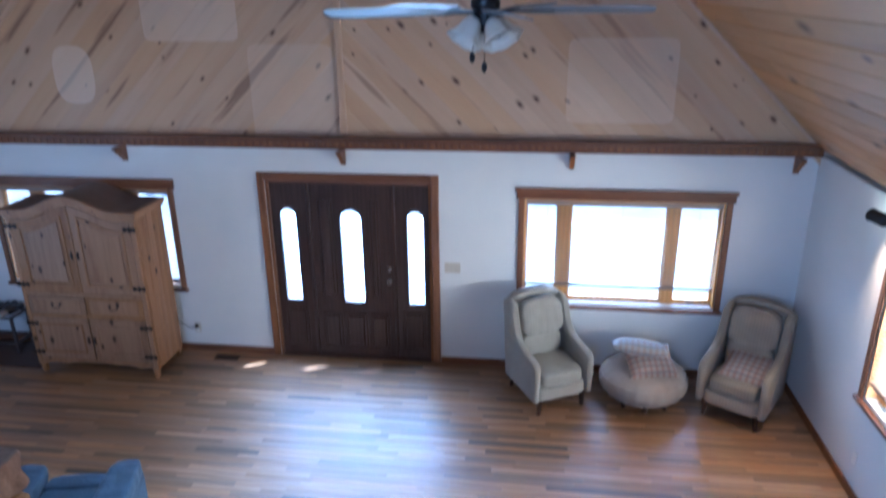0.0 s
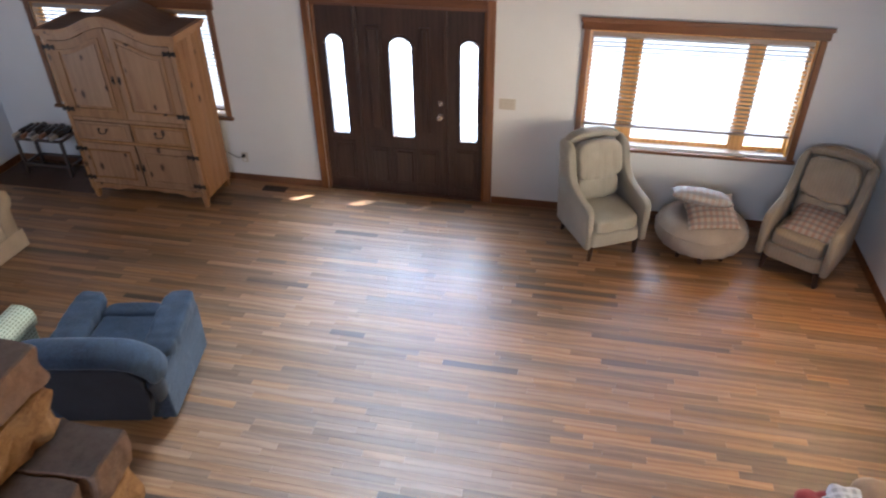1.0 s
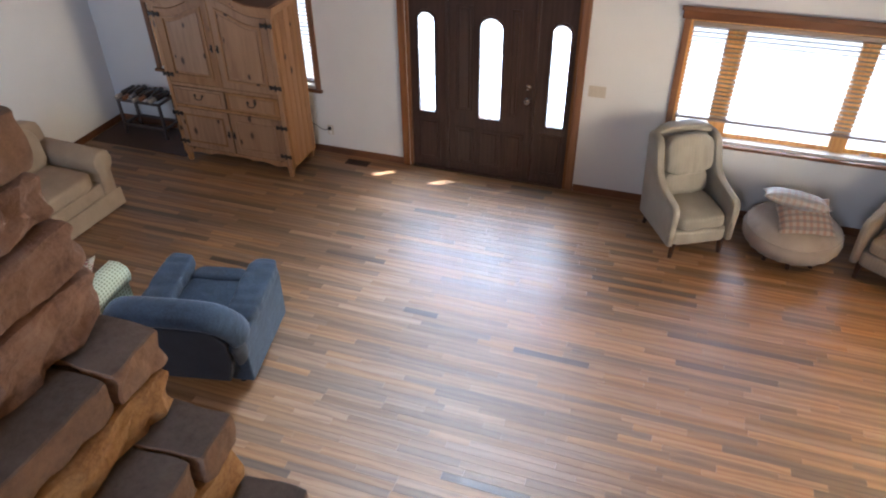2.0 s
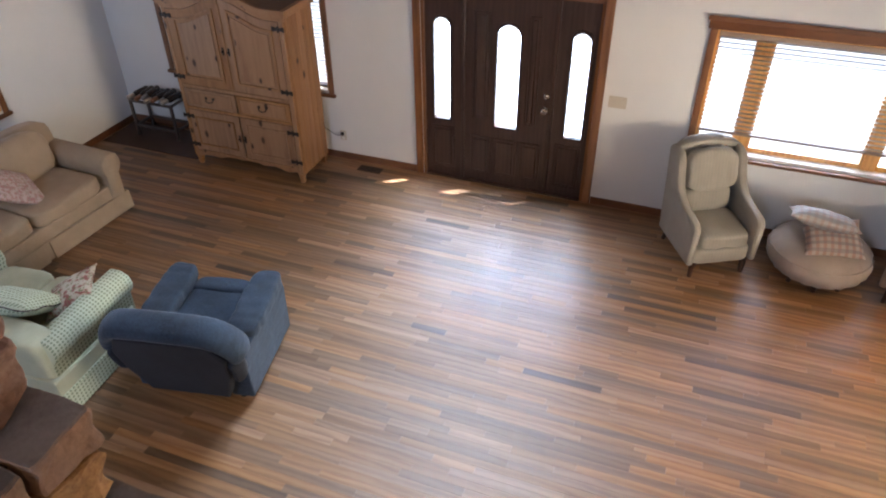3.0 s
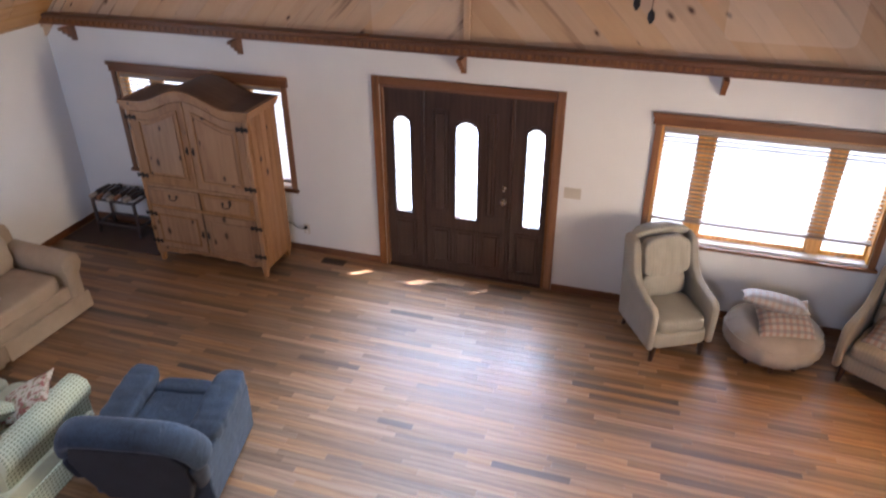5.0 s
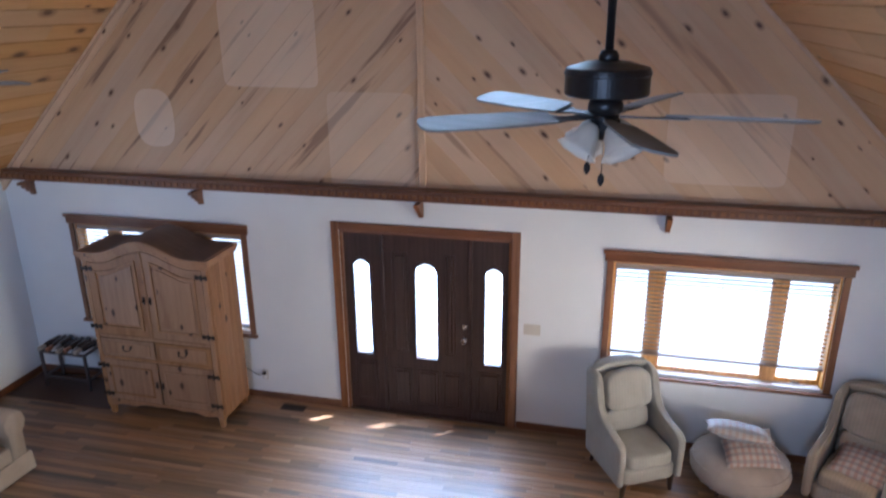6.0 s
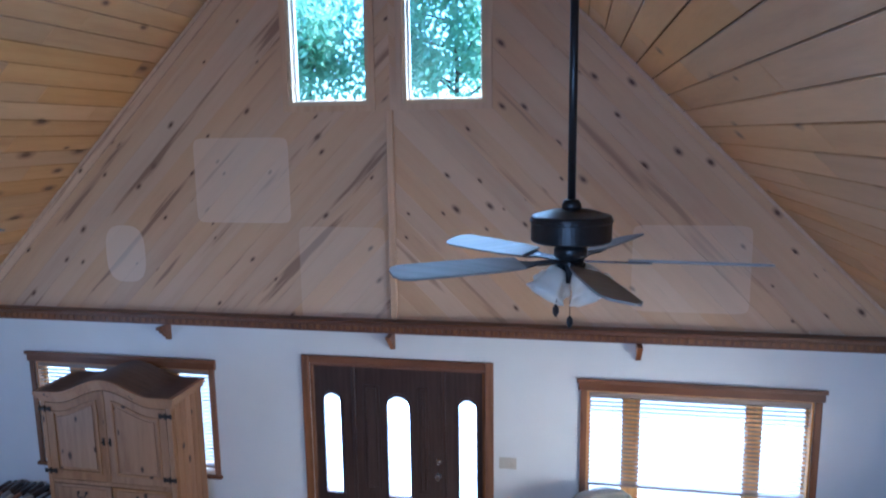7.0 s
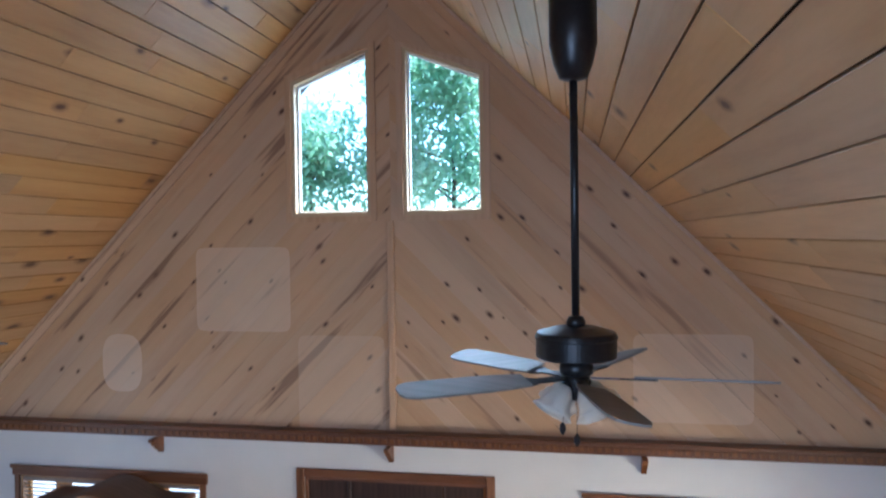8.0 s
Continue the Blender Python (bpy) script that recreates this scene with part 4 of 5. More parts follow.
# ---- wing chairs ----
def wing_chair(m, fab, label):
    c = thing("wing_chair", m, label, "armchair", "wing chairs")
    w = 0.34
    part("seat_frame", S((0, -0.02, 0.225), (0.62, 0.66, 0.17), k=9, n=8), fab, c, smooth=True)
    part("seat_cushion", S((0, -0.07, 0.375), (0.54, 0.58, 0.15), k=6, n=12, lump=0.014), fab, c, "plump box cushion", True)
    bm = soft(bmesh.new(), (0, 0, 0.33), (0.60, 0.13, 0.80), k=8, n=9, m=pose(0, 0.29, 0.36, -12))
    part("backrest", bm, fab, c, smooth=True)
    bm = soft(bmesh.new(), (0, 0, 0), (0.54, 0.16, 0.40), k=4.5, n=22, m=pose(0, 0.20, 0.845, -12), lump=0.012, crease=0.012, fold=(26, 5, 4))
    part("back_cushion", bm, fab, c, "buttoned upper back cushion", True)
    bm = soft(bmesh.new(), (0, 0, 0), (0.50, 0.13, 0.24), k=4, n=18, m=pose(0, 0.17, 0.555, -10), lump=0.01, seed=3, crease=0.008, fold=(22, 5, 4))
    part("lumbar_cushion", bm, fab, c, "lower back cushion", True)
    side = [(-0.36, 0.16), (-0.375, 0.42), (-0.375, 0.53), (-0.33, 0.58), (-0.22, 0.595), (-0.08, 0.62), (0.03, 0.655), (0.11, 0.72), (0.155, 0.82), (0.185, 0.93), (0.21, 1.015), (0.26, 1.06), (0.36, 1.07), (0.45, 1.05), (0.40, 0.70), (0.34, 0.16)]
    for s in (-1, 1):
        n = len(side)
        bm = bmesh.new()
        layers = []
        for off, grow in ((-0.04, -0.022), (-0.028, -0.004), (0, 0.0), (0.028, -0.004), (0.04, -0.022)):
            cy, cz = 0.05, 0.55
            layers.append([bm.verts.new((s * (w + off - 0.005 - 0.03 * max(0, (z - 0.6)) * 0), cy + (y - cy) * (1 + grow * 2.2), cz + (z - cz) * (1 + grow * 2.2))) for y, z in side])
        for a, b in zip(layers, layers[1:]):
            for i in range(n):
                bm.faces.new((a[i], a[(i + 1) % n], b[(i + 1) % n], b[i]))
        bm.faces.new(layers[0])
        bm.faces.new(layers[-1][::-1])
        part("arm", bm, fab, c, "wing and arm in one curve", True)
    part("top_rail", S((0, 0.375, 1.045), (0.70, 0.12, 0.075), k=4, n=8), fab, c, smooth=True)
    for x in (-0.27, 0.27):
        for y, t in ((-0.31, 0), (0.30, 0.05)):
            bm = bmesh.new()
            rod(bm, (x, y, 0.16), (x * 1.04, y + t, 0.0), 0.036, 0.022, 8)
            part("leg", bm, M_DARKLEG, c, "dark tapered leg")
    for ch in c.children:
        for v in ch.data.vertices:
            k = min(1.0, max(0.0, (v.co.z - 0.5) / 0.5))
            v.co.x *= 1 - 0.02 * k * k * (3 - 2 * k)
            q = min(1.0, max(0.0, (v.co.z - 0.75) / 0.3))
            v.co.z -= 0.06 * q * (abs(v.co.x) / 0.34) ** 2.5
    c.scale = (0.865, 0.90, 0.98)
    return c


wing_chair(pose(2.10, 5.955, 0, 0, 0, 28.5), M_SAGE, "sage striped wing chair with dark tapered legs beside the pouf")
wing_chair(pose(3.96, 5.90, 0, 0, 0, -32), M_SAGE_SHADE, "sage striped wing chair, toned tan for the shaded corner, holding a plaid pillow")


def pillow(m, size, mat, label, group="", k=3.2, pinch=0.9, piping=None):
    p = thing("pillow", m, label, "pillow", group)
    part("cover", soft(bmesh.new(), (0, 0, 0), size, k=k, n=12, pinch=pinch, lump=0.012, seed=size[0] * 7), mat, p, smooth=True)
    if piping:
        bm = bmesh.new()
        sx, sy = size[0] / 2, size[1] / 2
        ring = [(-1 + i / 5, -1) for i in range(10)] + [(1, -1 + i / 5) for i in range(10)] + [(1 - i / 5, 1) for i in range(10)] + [(-1, 1 - i / 5) for i in range(10)]
        pts = [Vector((u * sx * (0.93 + 0.08 * v * v), v * sy * (0.93 + 0.08 * u * u), 0.006 * math.sin(i * 1.7))) for i, (u, v) in enumerate(ring)]
        for a, b in zip(pts, pts[1:] + pts[:1]):
            rod(bm, a, b, 0.006, seg=6)
        part("piping", bm, piping, p, "dark corded edge", True)
    return p


pillow(pose(4.00, 5.85, 0.50, 17, 0, -32), (0.50, 0.44, 0.12), M_PLAID, "red and cream plaid pillow on the corner chair", k=6)

# ---- pouf with two pillows ----
pouf = thing("pouf", pose(3.05, 6.02, 0), "round taupe upholstered pouf on small dark feet", "pouf")
wob = lambda a, z: 1 + 0.012 * math.cos(24 * a) + 0.006 * math.cos(41 * a + 1) + 0.004 * math.cos(17 * a)
part("cushion", turned([(0.06, 0.085), (0.30, 0.085), (0.385, 0.12), (0.425, 0.18), (0.43, 0.24), (0.40, 0.31), (0.33, 0.365), (0.2, 0.375), (0.12, 0.35), (0.05, 0.335)], 96, None, True, None, wob), M_TAUPE, pouf, smooth=True)
bm = bmesh.new()
for i in range(48):
    a0, a1 = 2 * math.pi * i / 48, 2 * math.pi * (i + 1) / 48
    rod(bm, (0.412 * math.cos(a0), 0.412 * math.sin(a0), 0.29), (0.412 * math.cos(a1), 0.412 * math.sin(a1), 0.29), 0.007, seg=6)
part("piping", bm, M_TAUPE, pouf)
for a in (45, 135, 225, 315, 270):
    x, y = 0.27 * math.cos(radians(a)), 0.27 * math.sin(radians(a))
    bm = bmesh.new()
    rod(bm, (x, y, 0.10), (x * 1.05, y * 1.05, 0), 0.03, 0.02, 8)
    part("foot", bm, M_DARKLEG, pouf)
pillow(pose(3.09, 5.95, 0.45, 24, -2, 10), (0.48, 0.40, 0.15), M_PLAID, "red and cream plaid pillow lying on the pouf", "pouf pillows", k=6)
pillow(pose(3.00, 6.03, 0.56, -20, 3, -6), (0.56, 0.40, 0.16), M_PLAID2, "pale plaid pillow on top of the other pillow", "pouf pillows", k=6)


# ---- sofas ----
def sofa(m, L, D, fab, arm_fab, seats, label, name="sofa", skirt=True, seat_fab=None, back_h=0.66, cushions=True):
    s = thing(name, m, label, "sofa")
    seat_fab = seat_fab or fab
    hw, aw = L / 2, 0.24
    yf, yb = -D / 2, D / 2
    part("base", B(-hw + 0.02, hw - 0.02, yf + 0.03, yb - 0.02, 0.16, 0.33, 0.02, 2), fab, s)
    part("back", soft(bmesh.new(), (0, 0, 0), (L - 0.10, 0.24, back_h), k=7, n=10, m=pose(0, yb - 0.14, 0.23 + back_h / 2, -8)), fab, s, smooth=True)
    n = seats
    cw = (L - 2 * aw) / n
    for i in range(n):
        x = -hw + aw + cw * (i + 0.5)
        part("seat_cushion", S((x, yf + 0.33, 0.405), (cw - 0.008, 0.64, 0.17), k=7, n=9, lump=0.012, seed=i * 3.0), seat_fab, s, smooth=True)
        if cushions:
            part("back_cushion", soft(bmesh.new(), (0, 0, 0), (cw - 0.01, 0.20, 0.46), k=3.8, n=10, m=pose(x, yb - 0.32, 0.68, -14), lump=0.015, seed=i * 5.0), seat_fab, s, smooth=True)
    for sx in (-1, 1):
        bm = bmesh.new()
        prof = [(-0.075, 0.17), (-0.075, 0.46), (-0.10, 0.52), (-0.09, 0.60), (-0.03, 0.655), (0.05, 0.655), (0.11, 0.62), (0.13, 0.55), (0.11, 0.48), (0.075, 0.44), (0.07, 0.17)]
        x0 = sx * (hw - 0.12)
        ys = [yf, yf + 0.015, yb - 0.10, yb - 0.08]
        rows = []
        for k, y in enumerate(ys):
            g = 0.93 if k in (0, 3) else 1.0
            rows.append([bm.verts.new((x0 + sx * u * g, y, 0.4 + (z - 0.4) * g)) for u, z in prof])
        for a, b in zip(rows, rows[1:]):
            for i in range(len(prof)):
                j = (i + 1) % len(prof)
                bm.faces.new((a[i], a[j], b[j], b[i]))
        bm.faces.new(rows[0])
        bm.faces.new(rows[-1][::-1])
        part("arm", bm, arm_fab, s, "rolled arm", True)
    if skirt:
        for x0, x1, y0, y1 in ((-hw + 0.005, -0.03, yf - 0.004, yf + 0.014), (0.03, hw - 0.005, yf - 0.004, yf + 0.014), (-hw + 0.004, -hw + 0.022, yf + 0.02, yb - 0.03), (hw - 0.022, hw - 0.004, yf + 0.02, yb - 0.03), (-hw + 0.03, hw - 0.03, yb - 0.03, yb - 0.012)):
            bm = bmesh.new()
            box(bm, x0, x1, y0, y1, 0.012, 0.20, 0.004)
            for v in bm.verts:
                if v.co.z < 0.1:
                    v.co.y += (-0.018 if y0 < 0 and y1 < yf + 0.1 else 0.0)
                    v.co.x += 0.012 * (1 if x0 > 0 and x1 - x0 < 0.1 else (-1 if x1 < 0 and x1 - x0 < 0.1 else 0))
            part("skirt", bm, fab if abs(x1 - x0) > 0.1 else arm_fab, s)
        part("kick_pleat", B(-0.045, 0.045, yf + 0.006, yf + 0.018, 0.012, 0.20, 0.003), fab, s)
    for x in (-hw + 0.1, hw - 0.1):
        for y in (yf + 0.08, yb - 0.1):
            part("foot", B(x - 0.025, x + 0.025, y - 0.025, y + 0.025, 0.0, 0.17, 0.004), M_DARKLEG, s)
    return s


sofa(pose(-4.04, 3.84, 0, 0, 0, 86.5), 2.06, 0.98, M_TAN, M_TAN, 2, "tan skirted sofa with rolled arms against the side wall")
sofa(pose(-2.735, 2.80, 0, 0, 0, 183.5), 1.44, 0.93, M_CELERY, M_GREEN, 2, "pale green loveseat with diamond-patterned rolled arms", "loveseat", back_h=0.47, cushions=False)
pillow(pose(-3.93, 3.98, 0.63, 22, 36, 80), (0.52, 0.50, 0.17), M_PINKF, "dusty pink floral pillow on the tan sofa", k=5)
pillow(pose(-2.36, 3.02, 0.575, 0, -24, 38), (0.40, 0.40, 0.14), M_FLORAL, "red and cream floral pillow on the loveseat", k=5)
pillow(pose(-2.60, 2.72, 0.66, 32, 0, 190), (0.66, 0.48, 0.20), M_GREEN, "pale green patterned pillow against the loveseat arm", k=5, piping=M_DARKLEG)


# ---- recliner ----
def roll(path, ra, rb, m, seed=0.0, crease=0.004, seg=18):
    """A stuffed roll swept along a path, round at its ends, with shallow pulls in the cloth."""
    P = [Vector(p) for p in path]
    fine = []
    n = 10
    for i in range(len(P) - 1):
        p0, p1, p2, p3 = P[max(i - 1, 0)], P[i], P[i + 1], P[min(i + 2, len(P) - 1)]
        for j in range(n):
            t = j / n
            fine.append(0.5 * (2 * p1 + (p2 - p0) * t + (2 * p0 - 5 * p1 + 4 * p2 - p3) * t * t + (3 * p1 - p0 - 3 * p2 + p3) * t ** 3))
    fine.append(P[-1])
    bm = bmesh.new()
    rings = []
    for i, c in enumerate(fine):
        d = (fine[min(i + 1, len(fine) - 1)] - fine[max(i - 1, 0)]).normalized()
        side = Vector((0, 1, 0))
        up = d.cross(side).normalized()
        e = min(i, len(fine) - 1 - i) / 5.0
        k = math.sqrt(max(0.03, 1 - max(0.0, 1 - e) ** 2))
        k *= 1 - crease * 10 * max(0.0, noise.noise(Vector((i * 0.55 + seed, 0, seed))))
        ring = []
        for q in range(seg):
            a = 2 * math.pi * q / seg
            ring.append(bm.verts.new(m @ (c + (side * math.cos(a) * ra + up * math.sin(a) * rb) * k)))
        rings.append(ring)
    for a, b in zip(rings, rings[1:]):
        for q in range(seg):
            bm.faces.new((a[q], a[(q + 1) % seg], b[(q + 1) % seg], b[q]))
    bm.faces.new(rings[0][::-1])
    bm.faces.new(rings[-1])
    return bm


def recliner(m):
    r = thing("recliner", m, "blue suede recliner with padded arms standing on the floor", "recliner")
    part("base", B(-0.38, 0.38, -0.34, 0.30, 0.05, 0.30, 0.02, 2), M_BLUE_SHADE, r)
    part("seat", S((0, -0.09, 0.40), (0.48, 0.60, 0.20), k=6, n=12, lump=0.010), M_BLUE, r, smooth=True)
    part("seat_front", S((0, -0.36, 0.44), (0.48, 0.17, 0.16), k=4.5, n=12, lump=0.008, seed=2), M_BLUE, r, "padded front edge", True)
    part("footrest", S((0, -0.42, 0.25), (0.48, 0.10, 0.34), k=7, n=10, lump=0.008), M_BLUE, r, smooth=True)
    for s in (-1, 1):
        # flat outer side, higher at the front
        prof = [(-0.46, 0.05), (0.33, 0.05), (0.36, 0.44), (0.22, 0.50), (-0.10, 0.515), (-0.38, 0.535), (-0.45, 0.52), (-0.47, 0.45)]
        bm = prism(bmesh.new(), prof, YZ, s * 0.27, s * 0.445)
        bmesh.ops.bevel(bm, geom=list(bm.edges), offset=0.014, segments=2, affect="EDGES", profile=0.5)
        arm = part("arm", bm, M_BLUE, r, "padded arm")
        bm = soft(bmesh.new(), (0, 0, 0), (0.235, 0.66, 0.13), k=5.0, n=26, m=pose(s * 0.345, -0.155, 0.528, -4.0), lump=0.007, seed=s * 4, crease=0.011, fold=(3, 22, 3))
        part("arm_pad", bm, M_BLUE, arm, "creased pillow top", True)
    bk = pose(0, 0.36, 0.40, -15)
    # back shell narrows towards the floor
    shell = [(-0.30, -0.27), (0.30, -0.27), (0.385, 0.02), (0.405, 0.24), (0.33, 0.41), (-0.33, 0.41), (-0.405, 0.24), (-0.385, 0.02)]
    bm = prism(bmesh.new(), shell, lambda u, v, d: bk @ Vector((u, d, v)), 0.00, 0.125)
    bmesh.ops.bevel(bm, geom=list(bm.edges), offset=0.016, segments=2, affect="EDGES", profile=0.5)
    part("back_panel", bm, M_BLUE_SHADE, r)
    part("back_cushion", soft(bmesh.new(), (0, -0.07, 0.16), (0.56, 0.20, 0.46), k=4.5, n=20, m=bk, lump=0.010, crease=0.014, fold=(3, 3, 14)), M_BLUE, r, smooth=True)
    part("head_roll", roll([(-0.465, -0.01, 0.17), (-0.44, 0.0, 0.30), (-0.355, 0.02, 0.425), (-0.20, 0.025, 0.462), (0.20, 0.025, 0.462), (0.355, 0.02, 0.425), (0.44, 0.0, 0.30), (0.465, -0.01, 0.17)], 0.115, 0.066, bk, 3.0), M_BLUE, r, "padded head roll", True)
    for s in (-1, 1):
        part("wing_roll", roll([(s * 0.43, 0.06, 0.22), (s * 0.44, 0.05, 0.10), (s * 0.42, 0.04, -0.06)], 0.075, 0.045, bk, s * 2.0), M_BLUE_SHADE, r, "narrow lower side roll", True)
    for x in (-0.33, 0.33):
        for y in (-0.34, 0.27):
            part("foot", turned([(0.028, 0), (0.028, 0.06)], 10, pose(x, y, 0)), M_IRON, r)
    return r


recliner(pose(-1.325, 3.215, 0, 0, 0, 191.5))


# ---- ceiling fans ----
M_BLADE = wood("grey_blade", (0.23, 0.23, 0.235), (0.18, 0.18, 0.185), (0.13, 0.13, 0.14), (0, 0, 0), 0.1, 26.0, 0.55, vary=0.1)
M_SHADE, nt, ns, ln, bs = nodes_of("frosted_shade")
bs.inputs["Base Color"].default_value, bs.inputs["Roughness"].default_value = (0.85, 0.83, 0.80, 1), 0.25
_tl = ns.new("ShaderNodeBsdfTranslucent")
_tl.inputs["Color"].default_value = (0.9, 0.88, 0.84, 1)
_mx = ns.new("ShaderNodeMixShader")
ln.new(math_node(nt, "ADD", 0.35, math_node(nt, "MULTIPLY", tex_noise(nt, coords(nt), 18.0, 3), 0.4)), _mx.inputs[0])
ln.new(bs.outputs[0], _mx.inputs[1])
ln.new(_tl.outputs[0], _mx.inputs[2])
ln.new(_mx.outputs[0], ns["Material Output"].inputs["Surface"])


def ceiling_fan(m, rod_len, phase):
    f = thing("ceiling_fan", m, "dark ceiling fan with five grey blades and tulip glass lights", "fan", "ceiling fans")
    # local z = 0 is the level of the blades
    part("motor", turned([(0.05, 0.060), (0.137, 0.064), (0.143, 0.070), (0.143, 0.150), (0.138, 0.158), (0.075, 0.176), (0.04, 0.182)], 64), M_BRONZE, f, "round dark motor housing")
    part("vent_ring", turned([(0.144, 0.132), (0.147, 0.136), (0.147, 0.142), (0.144, 0.146)], 40, None, False), M_BRONZE, f)
    part("coupling", turned([(0.034, 0.178), (0.034, 0.195), (0.026, 0.212), (0.016, 0.215)], 20), M_BRONZE, f, smooth=True)
    part("downrod", turned([(0.0145, 0.21), (0.0145, rod_len)], 14), M_BRONZE, f, smooth=True)
    part("canopy", turned([(0.022, rod_len - 0.03), (0.05, rod_len - 0.02), (0.07, rod_len + 0.03), (0.085, rod_len + 0.10), (0.085, rod_len + 0.33)], 24), M_BRONZE, f, "flared ceiling canopy", True)
    part("hub", turned([(0.045, 0.001), (0.06, 0.01), (0.06, 0.035), (0.05, 0.059)], 24), M_BRONZE, f, smooth=True)
    for i in range(5):
        t = pose(0, 0, 0, 0, 0, phase + 72 * i)
        bm = bmesh.new()
        tilt = pose(0, 0, 0, -12)
        out = [(0.20, 0.050), (0.30, 0.062), (0.50, 0.066), (0.62, 0.064), (0.655, 0.05), (0.668, 0.025)]
        pts = [(x, y) for x, y in out] + [(x, -y) for x, y in out[::-1]]
        prism(bm, pts, lambda u, v, d: t @ tilt @ Vector((u, v, d)), -0.003, 0.004)
        bl = part("blade", bm, M_BLADE, f)
        bm = bmesh.new()
        prism(bm, [(0.05, 0.018), (0.15, 0.016), (0.20, 0.035), (0.27, 0.03), (0.28, 0.0), (0.27, -0.03), (0.20, -0.035), (0.15, -0.016), (0.05, -0.018)], lambda u, v, d: t @ tilt @ Vector((u, v, d)), -0.010, -0.0035)
        part("blade_iron", bm, M_BRONZE, bl)
    part("light_body", turned([(0.012, -0.09), (0.035, -0.08), (0.045, -0.05), (0.042, -0.02), (0.05, 0.0)], 24), M_BRONZE, f, smooth=True)
    for i in range(4):
        a = phase + 25 + 90 * i
        t = pose(0, 0, -0.03, 0, 0, a) @ pose(0.035, 0, 0.01, 0, 142, 0) @ Matrix.Scale(0.84, 4)
        bm = bmesh.new()
        flute = lambda an, z: 1 + (0.05 * math.cos(8 * an) * max(0, (z - 0.05) / 0.10))
        lathe(bm, [(0.022, 0.02), (0.034, 0.03), (0.05, 0.06), (0.058, 0.095), (0.070, 0.125), (0.088, 0.148), (0.086, 0.149), (0.067, 0.122), (0.055, 0.094), (0.047, 0.06), (0.031, 0.032), (0.02, 0.024)], 40, t, flute)
        sh = part("shade", bm, M_SHADE, f, "fluted tulip glass shade", True)
        part("socket", turned([(0.02, 0), (0.025, 0.02), (0.022, 0.045)], 12, t), M_BRONZE, sh)
        part("bulb", turned([(0.012, 0.045), (0.026, 0.075), (0.028, 0.09), (0.018, 0.11), (0.004, 0.116)], 14, t), M_WHITE, sh, smooth=True)
    for x, z in ((-0.05, -0.16), (0.0, -0.20)):
        bm = bmesh.new()
        rod(bm, (x * 0.6, -0.03, -0.06), (x, -0.035, z), 0.0018, seg=5)
        ch = part("pull_chain", bm, M_CHROME, f)
        part("fob", turned([(0.003, 0), (0.011, -0.012), (0.012, -0.03), (0.004, -0.045)], 12, pose(x, -0.035, z)), M_BRONZE, ch)
    return f


fan = ceiling_fan(pose(1.68, 2.65, 3.842), 1.08, -77)
copy_thing(fan, pose(-1.68, 2.88, 3.86, 0, 0, -52))


# ---- stone chimney ----
chimney = thing("chimney", pose(0, 0, 0), "stepped chimney of rough brown and golden field stones", "chimney")
YE = 0.72


def stone(xl, xr, y0, y1, z0, z1, mat, seed, rough=0.014, k=9.0):
    bm = bmesh.new()
    sx, sy, sz = xr - xl, y1 - y0, z1 - z0
    soft(bm, (0, 0, 0), (sx, sy, sz), k=k * 2.6, n=20)
    for v in bm.verts:
        p = v.co + Vector((seed * 3.1, seed * 1.7, seed))
        e = Vector((noise.noise(p * 7), noise.noise(p * 7 + Vector((9, 0, 0))), noise.noise(p * 7 + Vector((0, 9, 0)))))
        f = Vector((noise.noise(p * 24), noise.noise(p * 24 + Vector((5, 0, 0))), noise.noise(p * 24 + Vector((0, 5, 0)))))
        top = v.co.z > sz * 0.42
        v.co += Vector((e.x, e.y, e.z * (0.2 if top else 0.6))) * rough + Vector((f.x, f.y, f.z * (0.1 if top else 0.6))) * rough * (0.35 if top else 0.9)
        v.co += Vector(((xl + xr) / 2, (y0 + y1) / 2, (z0 + z1) / 2))
    return part("stone", bm, mat, chimney)


rng = random.Random(21)
COURSES = [  # top, bottom, outer x, width, material, boxiness
    (3.66, 3.52, 0.69, 0.34, M_PINK, 5), (3.515, 3.40, 0.74, 0.36, M_SLAB, 6), (3.395, 3.30, 0.75, 0.36, M_PINK, 5), (3.295, 3.19, 0.77, 0.38, M_PINK, 5),
    (3.185, 3.055, 0.765, 0.40, M_PINK, 6), (3.05, 2.965, 0.865, 0.44, M_SLAB, 14), (2.96, 2.855, 0.86, 0.40, M_GOLD, 8),
    (2.85, 2.765, 1.00, 0.44, M_SLAB, 14), (2.76, 2.655, 0.985, 0.40, M_GOLD, 8), (2.65, 2.565, 1.15, 0.44, M_SLAB, 14), (2.56, 2.45, 1.13, 0.40, M_GOLD, 8),
    (2.445, 2.36, 1.27, 0.44, M_SLAB, 14), (2.355, 2.24, 1.25, 0.40, M_GOLD, 8)]
for ci, (z1, z0, xr, wd, mat, k) in enumerate(COURSES):
    y = YE + rng.uniform(-0.012, 0.006)
    first = True
    while y > -0.55:
        n = (0.115 + 0.015 * (ci % 3)) if first and mat is M_SLAB else rng.uniform(0.36, 0.60)
        if first and mat is M_GOLD:
            n = 0.75
        stone(xr - wd + rng.uniform(-0.01, 0.01), xr + rng.uniform(-0.012, 0.008), y - n + 0.010, y, z0, z1, mat, ci * 7.3 + y * 3 + 1, 0.012 if mat is M_SLAB else 0.02, k)
        y -= n
        first = False
